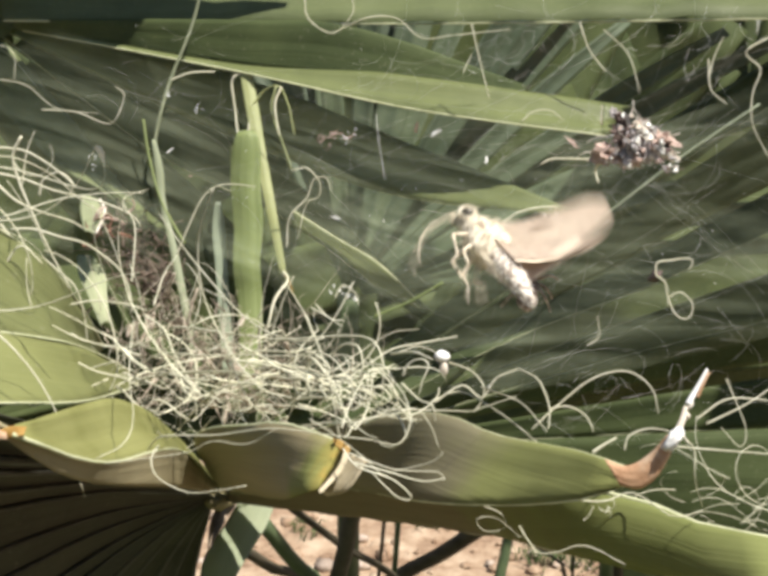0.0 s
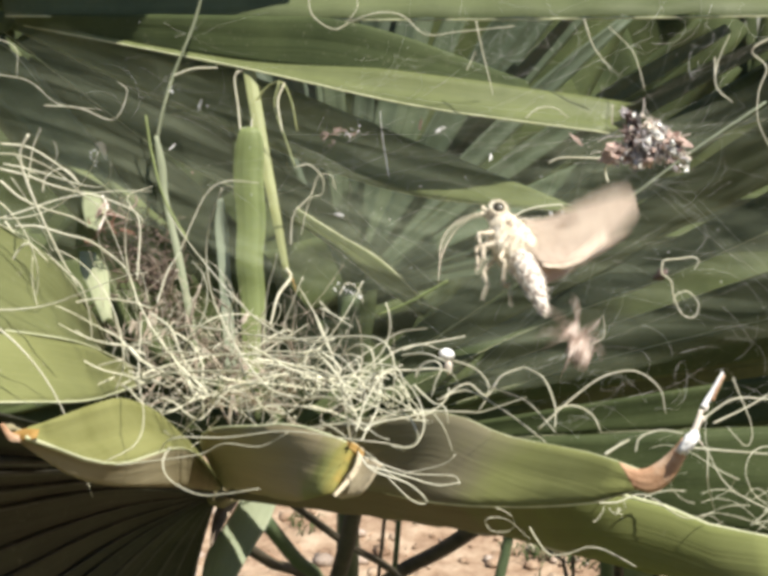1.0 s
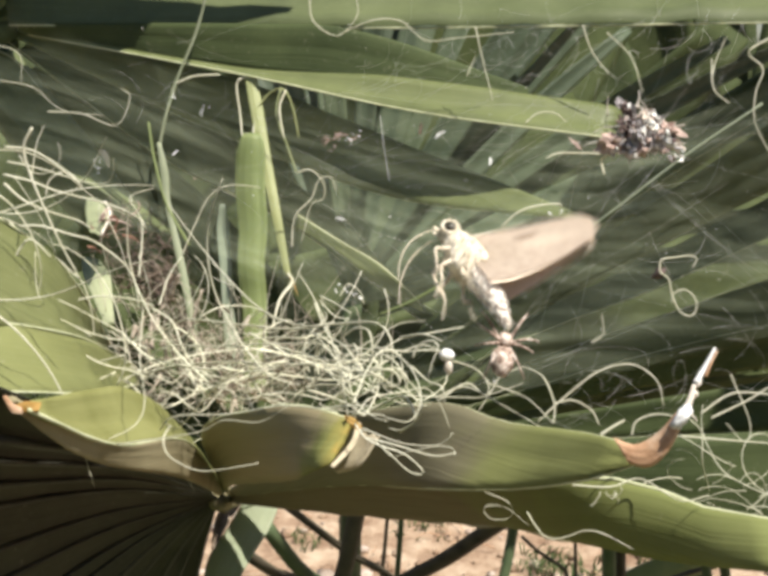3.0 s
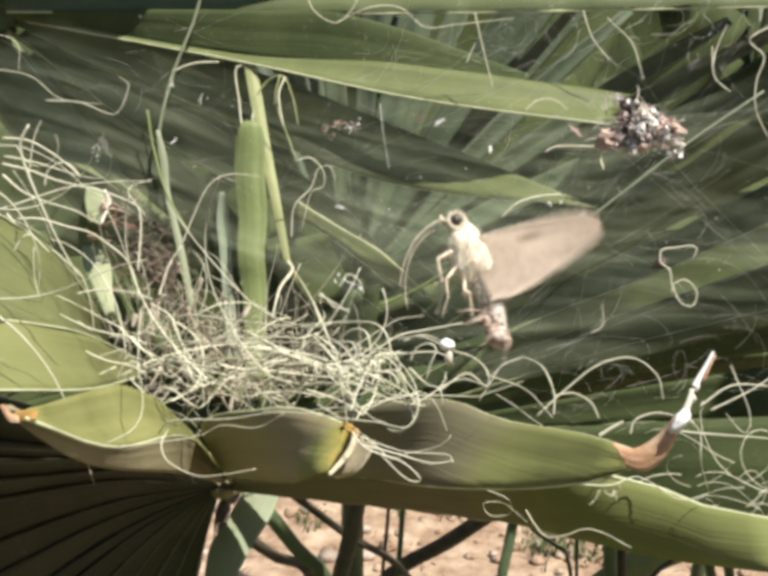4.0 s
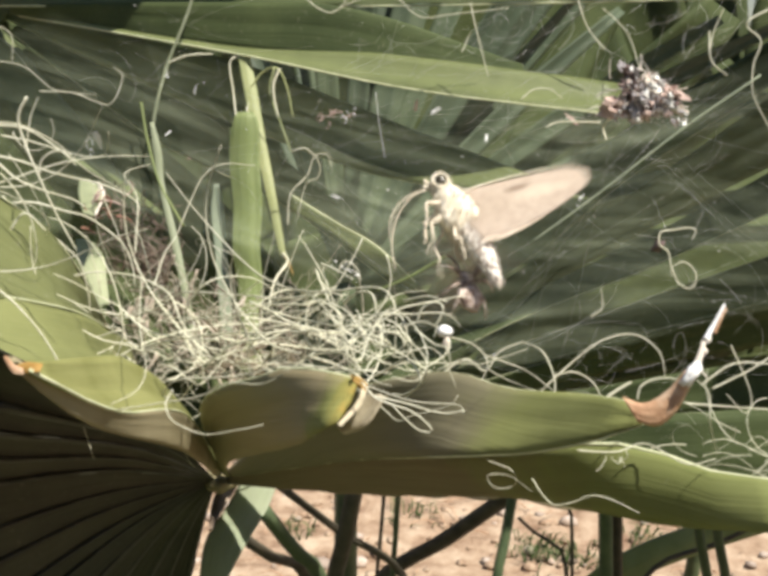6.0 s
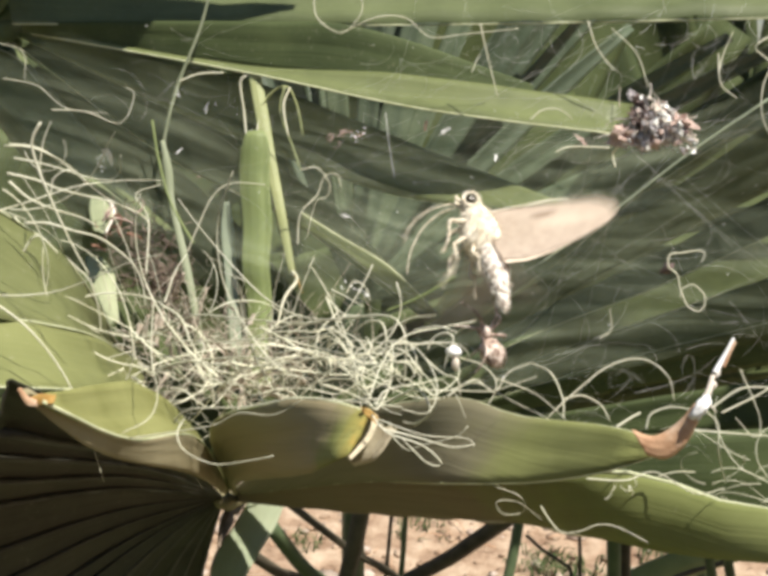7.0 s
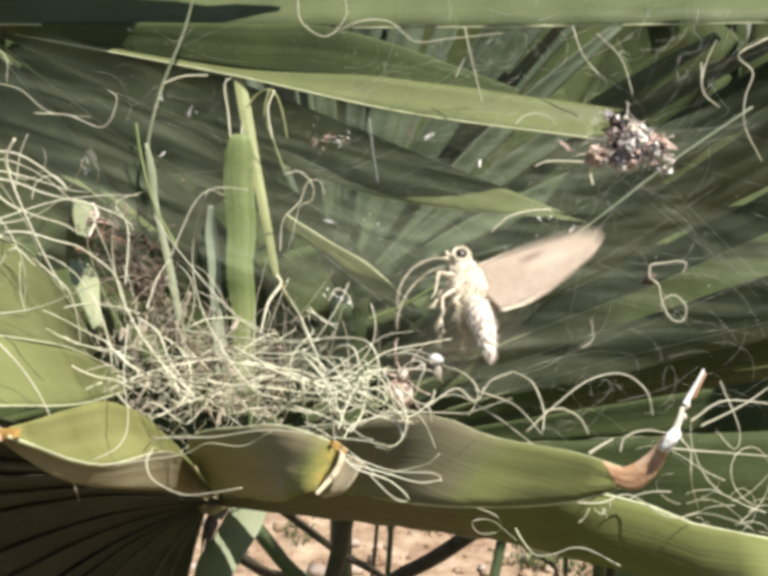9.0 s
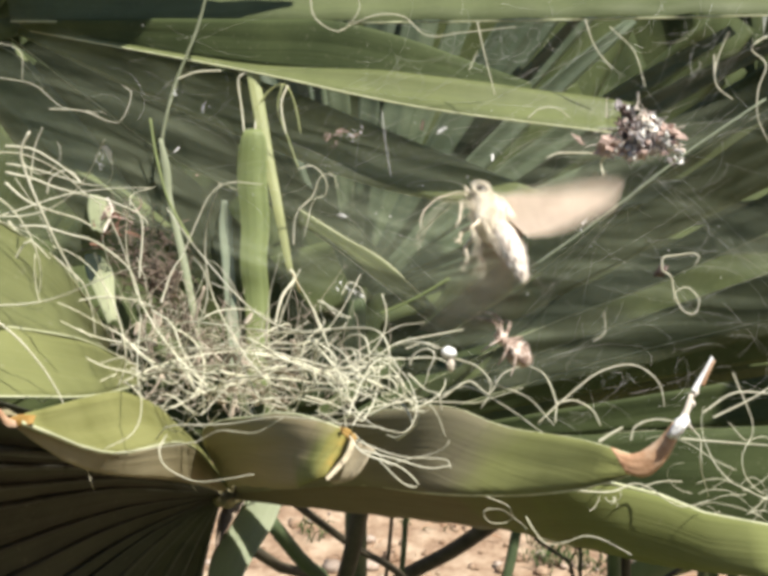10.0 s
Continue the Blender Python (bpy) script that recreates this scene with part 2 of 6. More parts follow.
def wing_material():
    m, t, b = material("buff_wing", 0.75, 0.2)
    uv = t.nodes.new("ShaderNodeUVMap")
    sep = t.nodes.new("ShaderNodeSeparateXYZ")
    t.links.new(uv.outputs[0], sep.inputs[0])
    co = t.nodes.new("ShaderNodeTexCoord")
    n = node(t, "ShaderNodeTexNoise", Scale=800.0, Detail=4.0)
    t.links.new(co.outputs["Object"], n.inputs["Vector"])
    col = ramp(t, n.outputs[0], [(0.3, (0.58, 0.48, 0.39)), (0.7, (0.68, 0.59, 0.49))])

    def patch(u, v, wide, high, strength, shade, turn=0.0):
        """A soft oval mark on the wing."""
        spot = t.nodes.new("ShaderNodeTexGradient")
        spot.gradient_type = "SPHERICAL"
        at = t.nodes.new("ShaderNodeMapping")
        at.vector_type = "TEXTURE"
        at.inputs["Location"].default_value = (u, v, 0)
        at.inputs["Rotation"].default_value = (0, 0, turn)
        at.inputs["Scale"].default_value = (wide, high, 1)
        t.links.new(uv.outputs[0], at.inputs[0])
        t.links.new(at.outputs[0], spot.inputs[0])
        return mixed(t, ramp(t, spot.outputs[0], [(0.05, (0, 0, 0)), (0.7, (strength,) * 3)]), col, shade)

    col = patch(0.16, 0.62, 0.36, 0.42, 0.3, (0.5, 0.41, 0.31))
    col = patch(0.6, 0.52, 0.34, 0.2, 0.6, (0.78, 0.69, 0.57), -0.35)
    col = patch(0.46, 0.76, 0.13, 0.10, 0.6, (0.26, 0.17, 0.11), 0.15)
    t.links.new(col, b.inputs["Base Color"])
    bump(t, b, n.outputs[0], 0.4, 0.0001)
    tr = t.nodes.new("ShaderNodeBsdfTranslucent")
    t.links.new(col, tr.inputs[0])
    mix = t.nodes.new("ShaderNodeMixShader")
    mix.inputs[0].default_value = 0.52
    t.links.new(b.outputs[0], mix.inputs[1])
    t.links.new(tr.outputs[0], mix.inputs[2])
    t.links.new(mix.outputs[0], t.nodes["Material Output"].inputs[0])
    return m


WING = wing_material()
WING_PLAIN = mottled("pale_hindwing", [(0.3, (0.55, 0.45, 0.35)), (0.7, (0.66, 0.56, 0.45))], 700, rough=0.75, spec=0.2)


# ---- building helpers ----
def thing(name, label, category, at=(0, 0, 0), group="", kind=""):
    ob = new(name)
    ob.empty_display_size = 0.01
    ob.location = at
    return tagged(ob, label, category, group, kind)


def linked(name, bm, mat, smooth=True):
    data = bpy.data.meshes.new(name)
    bm.to_mesh(data)
    bm.free()
    data.materials.append(mat)
    if smooth:
        for p in data.polygons:
            p.use_smooth = True
    return new(name, data)


def part(name, bm, mat, parent, label="", smooth=True):
    ob = linked(name, bm, mat, smooth)
    ob.parent = parent
    ob.matrix_parent_inverse = parent_space(parent).inverted()
    return tagged(ob, label)


def parent_space(ob):
    m = ob.matrix_basis
    while ob.parent:
        m = ob.parent.matrix_basis @ ob.matrix_parent_inverse @ m if ob.parent else m
        ob = ob.parent
    return m


def spline(points, n):
    """n + 1 points evenly along a Catmull-Rom curve through the given ones."""
    p = np.array(points, float)
    if len(p) == 2:
        return p[0] + (p[1] - p[0]) * np.linspace(0, 1, n + 1)[:, None]
    p = np.vstack([2 * p[0] - p[1], p, 2 * p[-1] - p[-2]])
    fine = []
    for i in range(1, len(p) - 2):
        a, b, c, d = p[i - 1:i + 3]
        t = np.linspace(0, 1, 12, endpoint=False)[:, None]
        fine.append(0.5 * (2 * b + (c - a) * t + (2 * a - 5 * b + 4 * c - d) * t ** 2 + (3 * b - a - 3 * c + d) * t ** 3))
    fine = np.vstack([*fine, p[-2][None]])
    run = np.r_[0, np.cumsum(np.linalg.norm(np.diff(fine, axis=0), axis=1))]
    at = np.linspace(0, run[-1], n + 1)
    return np.stack([np.interp(at, run, fine[:, k]) for k in range(3)], 1)


def loft(a, b, fold=0.0, thick=0.0004, n=36, m=8, ripple=0.0, cut=0.0, seed=0):
    """A leaf blade between two edge curves: folded along its middle, with fine corrugation and real thickness."""
    rng = random.Random(seed)
    ea, eb = spline(a, n), spline(b, n)
    bm = bmesh.new()
    uv = bm.loops.layers.uv.new("uv")
    width = np.linalg.norm(ea - eb, axis=1)
    run = np.r_[0, np.cumsum(np.linalg.norm(np.diff((ea + eb) / 2, axis=0), axis=1))]
    rows = ([], [])
    phase = rng.random() * 6
    for i in range(n + 1):
        along = (ea + eb)[min(i + 1, n)] - (ea + eb)[max(i - 1, 0)]
        nor = np.cross(along, eb[i] - ea[i])
        nor = nor / (np.linalg.norm(nor) + 1e-12)
        for side, rowset in enumerate(rows):
            row = []
            for j in range(m + 1):
                s = j / m
                p = ea[i] + (eb[i] - ea[i]) * s
                lift = fold * width[i] * (1 - abs(2 * s - 1)) + ripple * width[i] * math.sin(s * 19 + phase) * 0.5
                lift += 0.012 * width[i] * math.sin(run[i] * 260 + phase + 2 * s) if ripple else 0.0
                q = p + nor * (lift - side * thick * min(1, 4 * s + 0.3, 4 * (1 - s) + 0.3))
                if i == n and cut:
                    q = q + along / np.linalg.norm(along) * cut * (rng.random() - 0.5)
                row.append(bm.verts.new(q))
            rowset.append(row)
    where = {}
    for rowset in rows:
        for i, row in enumerate(rowset):
            for j, v in enumerate(row):
                where[v] = (j / m * width[i], run[i])
    top, low = rows
    for i in range(n):
        for j in range(m):
            bm.faces.new((top[i][j], top[i][j + 1], top[i + 1][j + 1], top[i + 1][j]))
            bm.faces.new((low[i][j], low[i + 1][j], low[i + 1][j + 1], low[i][j + 1]))
        bm.faces.new((top[i][0], top[i + 1][0], low[i + 1][0], low[i][0]))
        bm.faces.new((top[i][m], low[i][m], low[i + 1][m], top[i + 1][m]))
    for j in range(m):
        bm.faces.new((top[0][j], low[0][j], low[0][j + 1], top[0][j + 1]))
        bm.faces.new((top[n][j], top[n][j + 1], low[n][j + 1], low[n][j]))
    for f in bm.faces:
        for loop in f.loops:
            loop[uv].uv = where[loop.vert]
    return bm


def tube(bm, points, r0, r1=None, n=24, sides=5, flat=1.0):
    """Adds a tapering strand through the points."""
    r1 = r0 if r1 is None else r1
    p = spline(points, n)
    last, first = None, None
    ref = np.array((0.31, 0.52, 0.79))
    for i in range(n + 1):
        d = p[min(i + 1, n)] - p[max(i - 1, 0)]
        d = d / (np.linalg.norm(d) + 1e-12)
        u = np.cross(d, ref)
        u = u / (np.linalg.norm(u) + 1e-9)
        v = np.cross(d, u)
        r = r0 + (r1 - r0) * i / n
        ring = [bm.verts.new(p[i] + r * (math.cos(6.2832 * k / sides) * u + flat * math.sin(6.2832 * k / sides) * v)) for k in range(sides)]
        if last:
            for k in range(sides):
                bm.faces.new((last[k], last[(k + 1) % sides], ring[(k + 1) % sides], ring[k]))
        else:
            first = ring
        last = ring
    bm.faces.new(first[::-1])
    bm.faces.new(last)
    return bm


def strand(points, r0, r1=None, n=24, sides=5, flat=1.0):
    return tube(bmesh.new(), points, r0, r1, n, sides, flat)


def lump(bm, at, size, seed=0, rough=0.15, sub=2, turn=None, grain=1.7):
    """Adds an uneven rounded body."""
    made = bmesh.ops.create_icosphere(bm, subdivisions=sub, radius=1.0)["verts"]
    m = (turn or Euler((0, 0, 0))).to_matrix()
    for v in made:
        k = 1 + rough * noise.noise(v.co * grain + Vector((seed * 3.1, seed * 1.7, seed)))
        v.co = m @ Vector(v.co[i] * size[i] * k for i in range(3)) + Vector(at)
    return bm


def curly(rng, start, heading, length, bend, steps=14, drift=(0, 0, 0)):
    """Points of a fibre that wanders in smooth bends."""
    p, d = Vector(start), Vector(heading).normalized()
    axis = Vector((rng.gauss(0, 0.5), 1, rng.gauss(0, 0.5))).normalized()
    turn = rng.choice((-1, 1)) * bend * rng.uniform(0.4, 1.3)
    pts = [p.copy()]
    for k in range(steps):
        turn += rng.gauss(0, bend * 0.25)
        d = (Matrix.Rotation(turn, 3, axis) @ d + Vector(drift)).normalized()
        axis = (axis + Vector((rng.gauss(0, 0.12), rng.gauss(0, 0.06), rng.gauss(0, 0.12)))).normalized()
        p = p + d * (length / steps)
        pts.append(p.copy())
    return pts


def segment(parent, a, b, mat, fold=0.06, margin="", edge=0.00022, seed=0, label="", name="leaf_segment", ripple=0.03, cut=0.0, thick=0.0004, n=36):
    """One blade of a palm leaf, with pale margins along edge a or b."""
    ob = part(name, loft(a, b, fold, thick, n=n, ripple=ripple, cut=cut, seed=seed), mat, parent, label)
    for letter, pts in (("a", a), ("b", b)):
        if letter in margin:
            part("margin", strand(pts, edge, edge * 0.8, n), MARGIN, ob)
    return ob


# ---- ground ----
def ground():
    bm = bmesh.new()
    xs = [-60, -15, -5] + [-2.5 + 0.1 * i for i in range(51)] + [5, 15, 60]
    ys = [-60, -15, -4, -1.5] + [-0.5 + 0.1 * i for i in range(51)] + [7, 15, 40, 90]
    grid = [[bm.verts.new((x, y, 0.02 * noise.noise(Vector((x * 2, y * 2, 0))) + 0.008 * noise.noise(Vector((x * 9, y * 9, 3))))) for x in xs] for y in ys]
    for i in range(len(ys) - 1):
        for j in range(len(xs) - 1):
            bm.faces.new((grid[i][j], grid[i][j + 1], grid[i + 1][j + 1], grid[i + 1][j]))
    tagged(linked("ground", bm, SAND), "dry sandy orange-brown soil under the palm", "ground", kind="structure")
    rng = random.Random(5)
    bm = bmesh.new()
    for k in range(330):
        q = 0.003 + 0.012 * rng.random() ** 3
        lump(bm, (rng.uniform(-0.4, 0.8), rng.uniform(0.8, 1.7), q * 0.3), (q, q * rng.uniform(0.7, 1.2), q * 0.6), k, 0.4, 1)
    tagged(linked("pebbles", bm, PEBBLE), "scattered pale pebbles on the sandy soil", "pebbles", kind="stuff")
    bm = bmesh.new()
    for k in range(900):
        q = 0.002 + 0.009 * rng.random() ** 2
        lump(bm, (rng.uniform(-0.4, 0.8), rng.uniform(0.8, 1.6), q * 0.1), (q, q * rng.uniform(0.7, 1.4), q * 0.5), k, 0.7, 1)
    tagged(linked("soil_clods", bm, SAND), "small crumbs and clods of sandy soil", "soil", kind="stuff")
    bm = bmesh.new()
    for k in range(160):
        x, y, a, l = rng.uniform(-0.3, 0.7), rng.uniform(0.85, 1.5), rng.uniform(0, 3.14), rng.uniform(0.01, 0.06)
        tube(bm, [(x, y, 0.008), (x + 0.5 * l * math.cos(a), y + 0.5 * l * math.sin(a), 0.012), (x + l * math.cos(a + 0.3), y + l * math.sin(a + 0.3), 0.008)], 0.0009, 0.0004, 5, 4)
    tagged(linked("dry_litter", bm, BROWN), "dry brown twigs and fibres lying on the soil", "litter", kind="stuff")
    bm = bmesh.new()
    for cx, cy, many in ((0.19, 1.08, 70), (0.235, 1.06, 40), (0.03, 1.2, 30), (0.33, 1.12, 40), (0.5, 1.15, 40), (-0.12, 1.15, 20)):
        for k in range(many):
            a, h = rng.uniform(0, 6.28), rng.uniform(0.006, 0.022)
            x, y = cx + rng.gauss(0, 0.018), cy + rng.gauss(0, 0.018)
            tube(bm, [(x, y, 0), (x + 0.006 * math.cos(a), y + 0.006 * math.sin(a), h), (x + 0.018 * math.cos(a), y + 0.018 * math.sin(a), h * 0.9)], 0.0015, 0.0005, 4, 3, 0.4)
    tagged(linked("weeds", bm, WEED), "tiny green weeds on the sandy soil", "weeds", kind="stuff")


ground()


# ---- large palm leaf behind, spreading from its hub ----
def back_leaf():
    # lengthened unseen past the right of the view to shade the rising leaf
    t = thing("palm_leaf", "large green fan palm leaf spreading behind the web", "palm leaf", (-0.1092, 0.1264, 0.6302))
    segment(t, [(-0.1065, 0.1264, 0.6290), (-0.0008, 0.1119, 0.6275), (0.1108, 0.0876, 0.6281), (0.1874, 0.0732, 0.6286)], [(-0.1100, 0.1335, 0.6420), (-0.0149, 0.1470, 0.6560), (0.1324, 0.1453, 0.6609), (0.2297, 0.1356, 0.6586)], LEAF, 0.05, "a", 0.0003, 1)
    # darkened colour stands for the shadow of the blade above
    segment(t, [(-0.1045, 0.1284, 0.6296), (-0.0386, 0.1048, 0.6284), (-0.0081, 0.0960, 0.6261), (0.0327, 0.0896, 0.6124)], [(-0.1059, 0.1319, 0.6270), (-0.0390, 0.1030, 0.6170), (-0.0083, 0.0935, 0.6144), (0.0327, 0.0880, 0.6095)], LEAF_SHADED, 0.02, "", seed=2)
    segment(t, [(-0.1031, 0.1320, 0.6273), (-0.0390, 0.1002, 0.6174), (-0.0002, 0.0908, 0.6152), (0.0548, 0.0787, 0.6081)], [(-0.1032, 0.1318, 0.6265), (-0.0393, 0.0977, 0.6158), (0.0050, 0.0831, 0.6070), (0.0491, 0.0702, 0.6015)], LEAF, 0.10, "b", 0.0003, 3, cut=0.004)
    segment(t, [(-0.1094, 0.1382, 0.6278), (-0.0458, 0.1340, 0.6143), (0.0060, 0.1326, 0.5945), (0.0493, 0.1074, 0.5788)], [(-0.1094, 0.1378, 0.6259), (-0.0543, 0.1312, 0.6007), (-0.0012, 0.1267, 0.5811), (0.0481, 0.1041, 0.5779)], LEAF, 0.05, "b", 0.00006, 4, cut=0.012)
    segment(t, [(-0.1129, 0.1440, 0.6263), (-0.0579, 0.1368, 0.6032), (-0.0243, 0.1375, 0.5800), (0.0120, 0.1407, 0.5435)], [(-0.1129, 0.1436, 0.6246), (-0.0680, 0.1344, 0.5921), (-0.0302, 0.1357, 0.5716), (0.0090, 0.1401, 0.5406)], LEAF_SHADED, 0.06, "b", 0.0002, 5)
    segment(t, [(-0.1158, 0.1476, 0.6245), (-0.0860, 0.1514, 0.6013), (-0.0504, 0.1554, 0.5689), (-0.0080, 0.1550, 0.5145)], [(-0.1187, 0.1471, 0.6219), (-0.1009, 0.1510, 0.6000), (-0.0735, 0.1546, 0.5661), (-0.0333, 0.1529, 0.5054)], LEAF_SHADED, -0.05, "", seed=6)
    segment(t, [(-0.1213, 0.1501, 0.6220), (-0.1024, 0.1516, 0.6029), (-0.0829, 0.1523, 0.5803), (-0.0597, 0.1523, 0.5539)], [(-0.1272, 0.1495, 0.6191), (-0.1203, 0.1505, 0.5987), (-0.0981, 0.1500, 0.5700), (-0.0736, 0.1497, 0.5420)], LEAF, -0.05, "a", 0.0002, 7)
    segment(t, [(-0.1201, 0.1434, 0.6238), (-0.1115, 0.1426, 0.6197), (-0.1033, 0.1408, 0.6105)], [(-0.1244, 0.1430, 0.6219), (-0.1159, 0.1416, 0.6148), (-0.1038, 0.1407, 0.6099)], LEAF, 0.04, "a", seed=8)
    segment(t, [(-0.1142, 0.1480, 0.6236), (-0.0989, 0.1440, 0.6066), (-0.0846, 0.1400, 0.5896), (-0.0776, 0.1380, 0.5797), (-0.0656, 0.1360, 0.5694)], [(-0.1207, 0.1360, 0.6132), (-0.1017, 0.1320, 0.5942), (-0.0910, 0.1270, 0.5867), (-0.0822, 0.1250, 0.5824), (-0.0691, 0.1230, 0.5729)], LEAF, 0.04, "", seed=9, cut=0.004)
    part("bleached_tip", loft([(-0.0838, 0.1260, 0.5944), (-0.0826, 0.1260, 0.5924), (-0.0811, 0.1260, 0.5896)], [(-0.0820, 0.1260, 0.5947), (-0.0809, 0.1260, 0.5928), (-0.0808, 0.1260, 0.5897)], 0.1), BLEACHED, t, "bleached torn tip")
    segment(t, [(-0.0269, 0.1180, 0.5772), (-0.0147, 0.1160, 0.5698), (-0.0039, 0.1140, 0.5637), (0.0069, 0.1120, 0.5538)], [(-0.0276, 0.1180, 0.5731), (-0.0150, 0.1160, 0.5661), (-0.0042, 0.1140, 0.5572), (0.0077, 0.1120, 0.5510)], LEAF, 0.06, "a", 0.00025, 10)
    h = Vector((-0.1131, 0.1314, 0.6298))
    # unseen upper segments, added above the view to throw shade
    for k in range(4):
        a, b = radians(9 + 9 * k), radians(15 + 9 * k)
        da, db = Vector((math.cos(a), 0.22, math.sin(a))), Vector((math.cos(b), 0.26, math.sin(b)))
        segment(t, [h, h + da * 0.12, h + da * 0.26], [h + Vector((0, 0, 0.002)), h + db * 0.12, h + db * 0.26], LEAF, 0.08, "", seed=90 + k)
    # unseen blade added above the view to shade the leaf near its hub
    segment(t, [h, (-0.12, 0.085, 0.692), (-0.08, 0.078, 0.70), (0.0, 0.092, 0.705)], [h + Vector((0, 0, 0.002)), (-0.12, 0.12, 0.69), (-0.08, 0.108, 0.70), (0.0, 0.094, 0.705)], LEAF, 0.04, "", seed=98)
    # two more unseen segments added for shade near the hub
    for k in range(2):
        a, b = radians(48 + 16 * k), radians(62 + 16 * k)
        da, db = Vector((math.cos(a), -0.35, math.sin(a))), Vector((math.cos(b), -0.35, math.sin(b)))
        segment(t, [h, h + da * 0.08, h + da * 0.16], [h + Vector((0, 0, 0.002)), h + db * 0.08, h + db * 0.16], LEAF, 0.08, "", seed=96 + k)
    part("hub", lump(bmesh.new(), (-0.1157, 0.1383, 0.6287), (0.008, 0.008, 0.005), 3), STALK_GREEN, t, "shadowed base where the segments meet")
    return t


back_leaf()


# ---- second leaf behind, rising to the right ----
def rising_leaf():
    t = thing("palm_leaf", "dull green shaded fan palm leaf rising behind the web", "palm leaf", (-0.0315, 0.1326, 0.5059))
    # these blades carry their shade in the darker leaf colour
    segment(t, [(-0.0315, 0.1332, 0.5088), (0.0289, 0.1481, 0.5541), (0.0669, 0.1554, 0.5879), (0.1243, 0.1579, 0.6230)], [(-0.0285, 0.1329, 0.5073), (0.0434, 0.1433, 0.5550), (0.0722, 0.1433, 0.5787), (0.1204, 0.1451, 0.6100)], LEAF_SHADED, 0.05, "b", 0.0001, 11)
    segment(t, [(-0.0289, 0.1377, 0.5060), (0.0447, 0.1528, 0.5516), (0.0786, 0.1577, 0.5739), (0.1280, 0.1649, 0.6066)], [(-0.0259, 0.1374, 0.5042), (0.0531, 0.1566, 0.5444), (0.0844, 0.1603, 0.5610), (0.1297, 0.1653, 0.5835)], LEAF_SHADED, -0.04, "", seed=12)
    segment(t, [(-0.0255, 0.1328, 0.5066), (0.0358, 0.1403, 0.5404), (0.0777, 0.1448, 0.5605), (0.1203, 0.1399, 0.5845)], [(-0.0240, 0.1325, 0.5051), (0.0347, 0.1294, 0.5371), (0.0741, 0.1280, 0.5536), (0.1164, 0.1274, 0.5735)], LEAF_SHADED, 0.05, "b", 0.0001, 13)
    segment(t, [(-0.0232, 0.1420, 0.5017), (0.0458, 0.1576, 0.5249), (0.1314, 0.1643, 0.5536)], [(-0.0217, 0.1418, 0.5002), (0.0458, 0.1558, 0.5156), (0.1313, 0.1612, 0.5381)], LEAF_SHADED, 0.05, "a", 0.0001, 14)
    segment(t, [(-0.0196, 0.1323, 0.5036), (0.0357, 0.1361, 0.5200), (0.0708, 0.1290, 0.5332), (0.1162, 0.1221, 0.5471)], [(-0.0197, 0.1339, 0.5015), (0.0361, 0.1388, 0.5129), (0.0725, 0.1348, 0.5217), (0.1207, 0.1312, 0.5316)], LEAF_SHADED, 0.06, "a", 0.0001, 15)
    segment(t, [(-0.0190, 0.1225, 0.5056), (0.0404, 0.1156, 0.5189), (0.1124, 0.1090, 0.5334)], [(-0.0191, 0.1239, 0.5028), (0.0407, 0.1161, 0.5114), (0.1130, 0.1080, 0.5182)], LEAF_SHADED, 0.06, "b", 0.0001, 16)
    segment(t, [(-0.0185, 0.1124, 0.5064), (0.0378, 0.0951, 0.5188), (0.1048, 0.0869, 0.5254)], [(-0.0187, 0.1140, 0.4991), (0.0384, 0.0974, 0.4998), (0.1049, 0.0816, 0.4939)], LEAF_SHADED, -0.04, "", seed=17)
    return t


rising_leaf()


# ---- further leaves in the shade ----
def far_leaf(name_seed, hub, spread, length, count, width, mat, tilt, label):
    """A fan of narrow segments about hub; spread: start and end angle in the plane across the view."""
    rng = random.Random(name_seed)
    t = thing("palm_leaf", label, "palm leaf", hub, group="palm leaves in the background")
    h = Vector(hub)
    for k in range(count):
        a = radians(spread[0] + (spread[1] - spread[0]) * k / (count - 1) + rng.uniform(-2, 2))
        d = Vector((math.cos(a), tilt + 0.15 * rng.uniform(-1, 1), math.sin(a)))
        side = Vector((-math.sin(a), 0.5 * rng.uniform(-1, 1), math.cos(a))) * width * 0.5
        l = length * rng.uniform(0.8, 1.1)
        c = [h + d * (l * f) + Vector((0, 0, -0.12 * l * f * f)) for f in (0.03, 0.35, 0.7, 1.0)]
        w = (0.2, 1.0, 1.0, 0.5)
        segment(t, [p + side * q for p, q in zip(c, w)], [p - side * q for p, q in zip(c, w)], mat, 0.12, "", seed=k, n=16)
    part("leaf_stalk", strand([h, h + Vector((-0.004, 0.05, -0.2)), (h.x - 0.01, h.y + 0.12, -0.02)], 0.005, 0.008, 16, 7), STALK_GREEN, t)
    return t


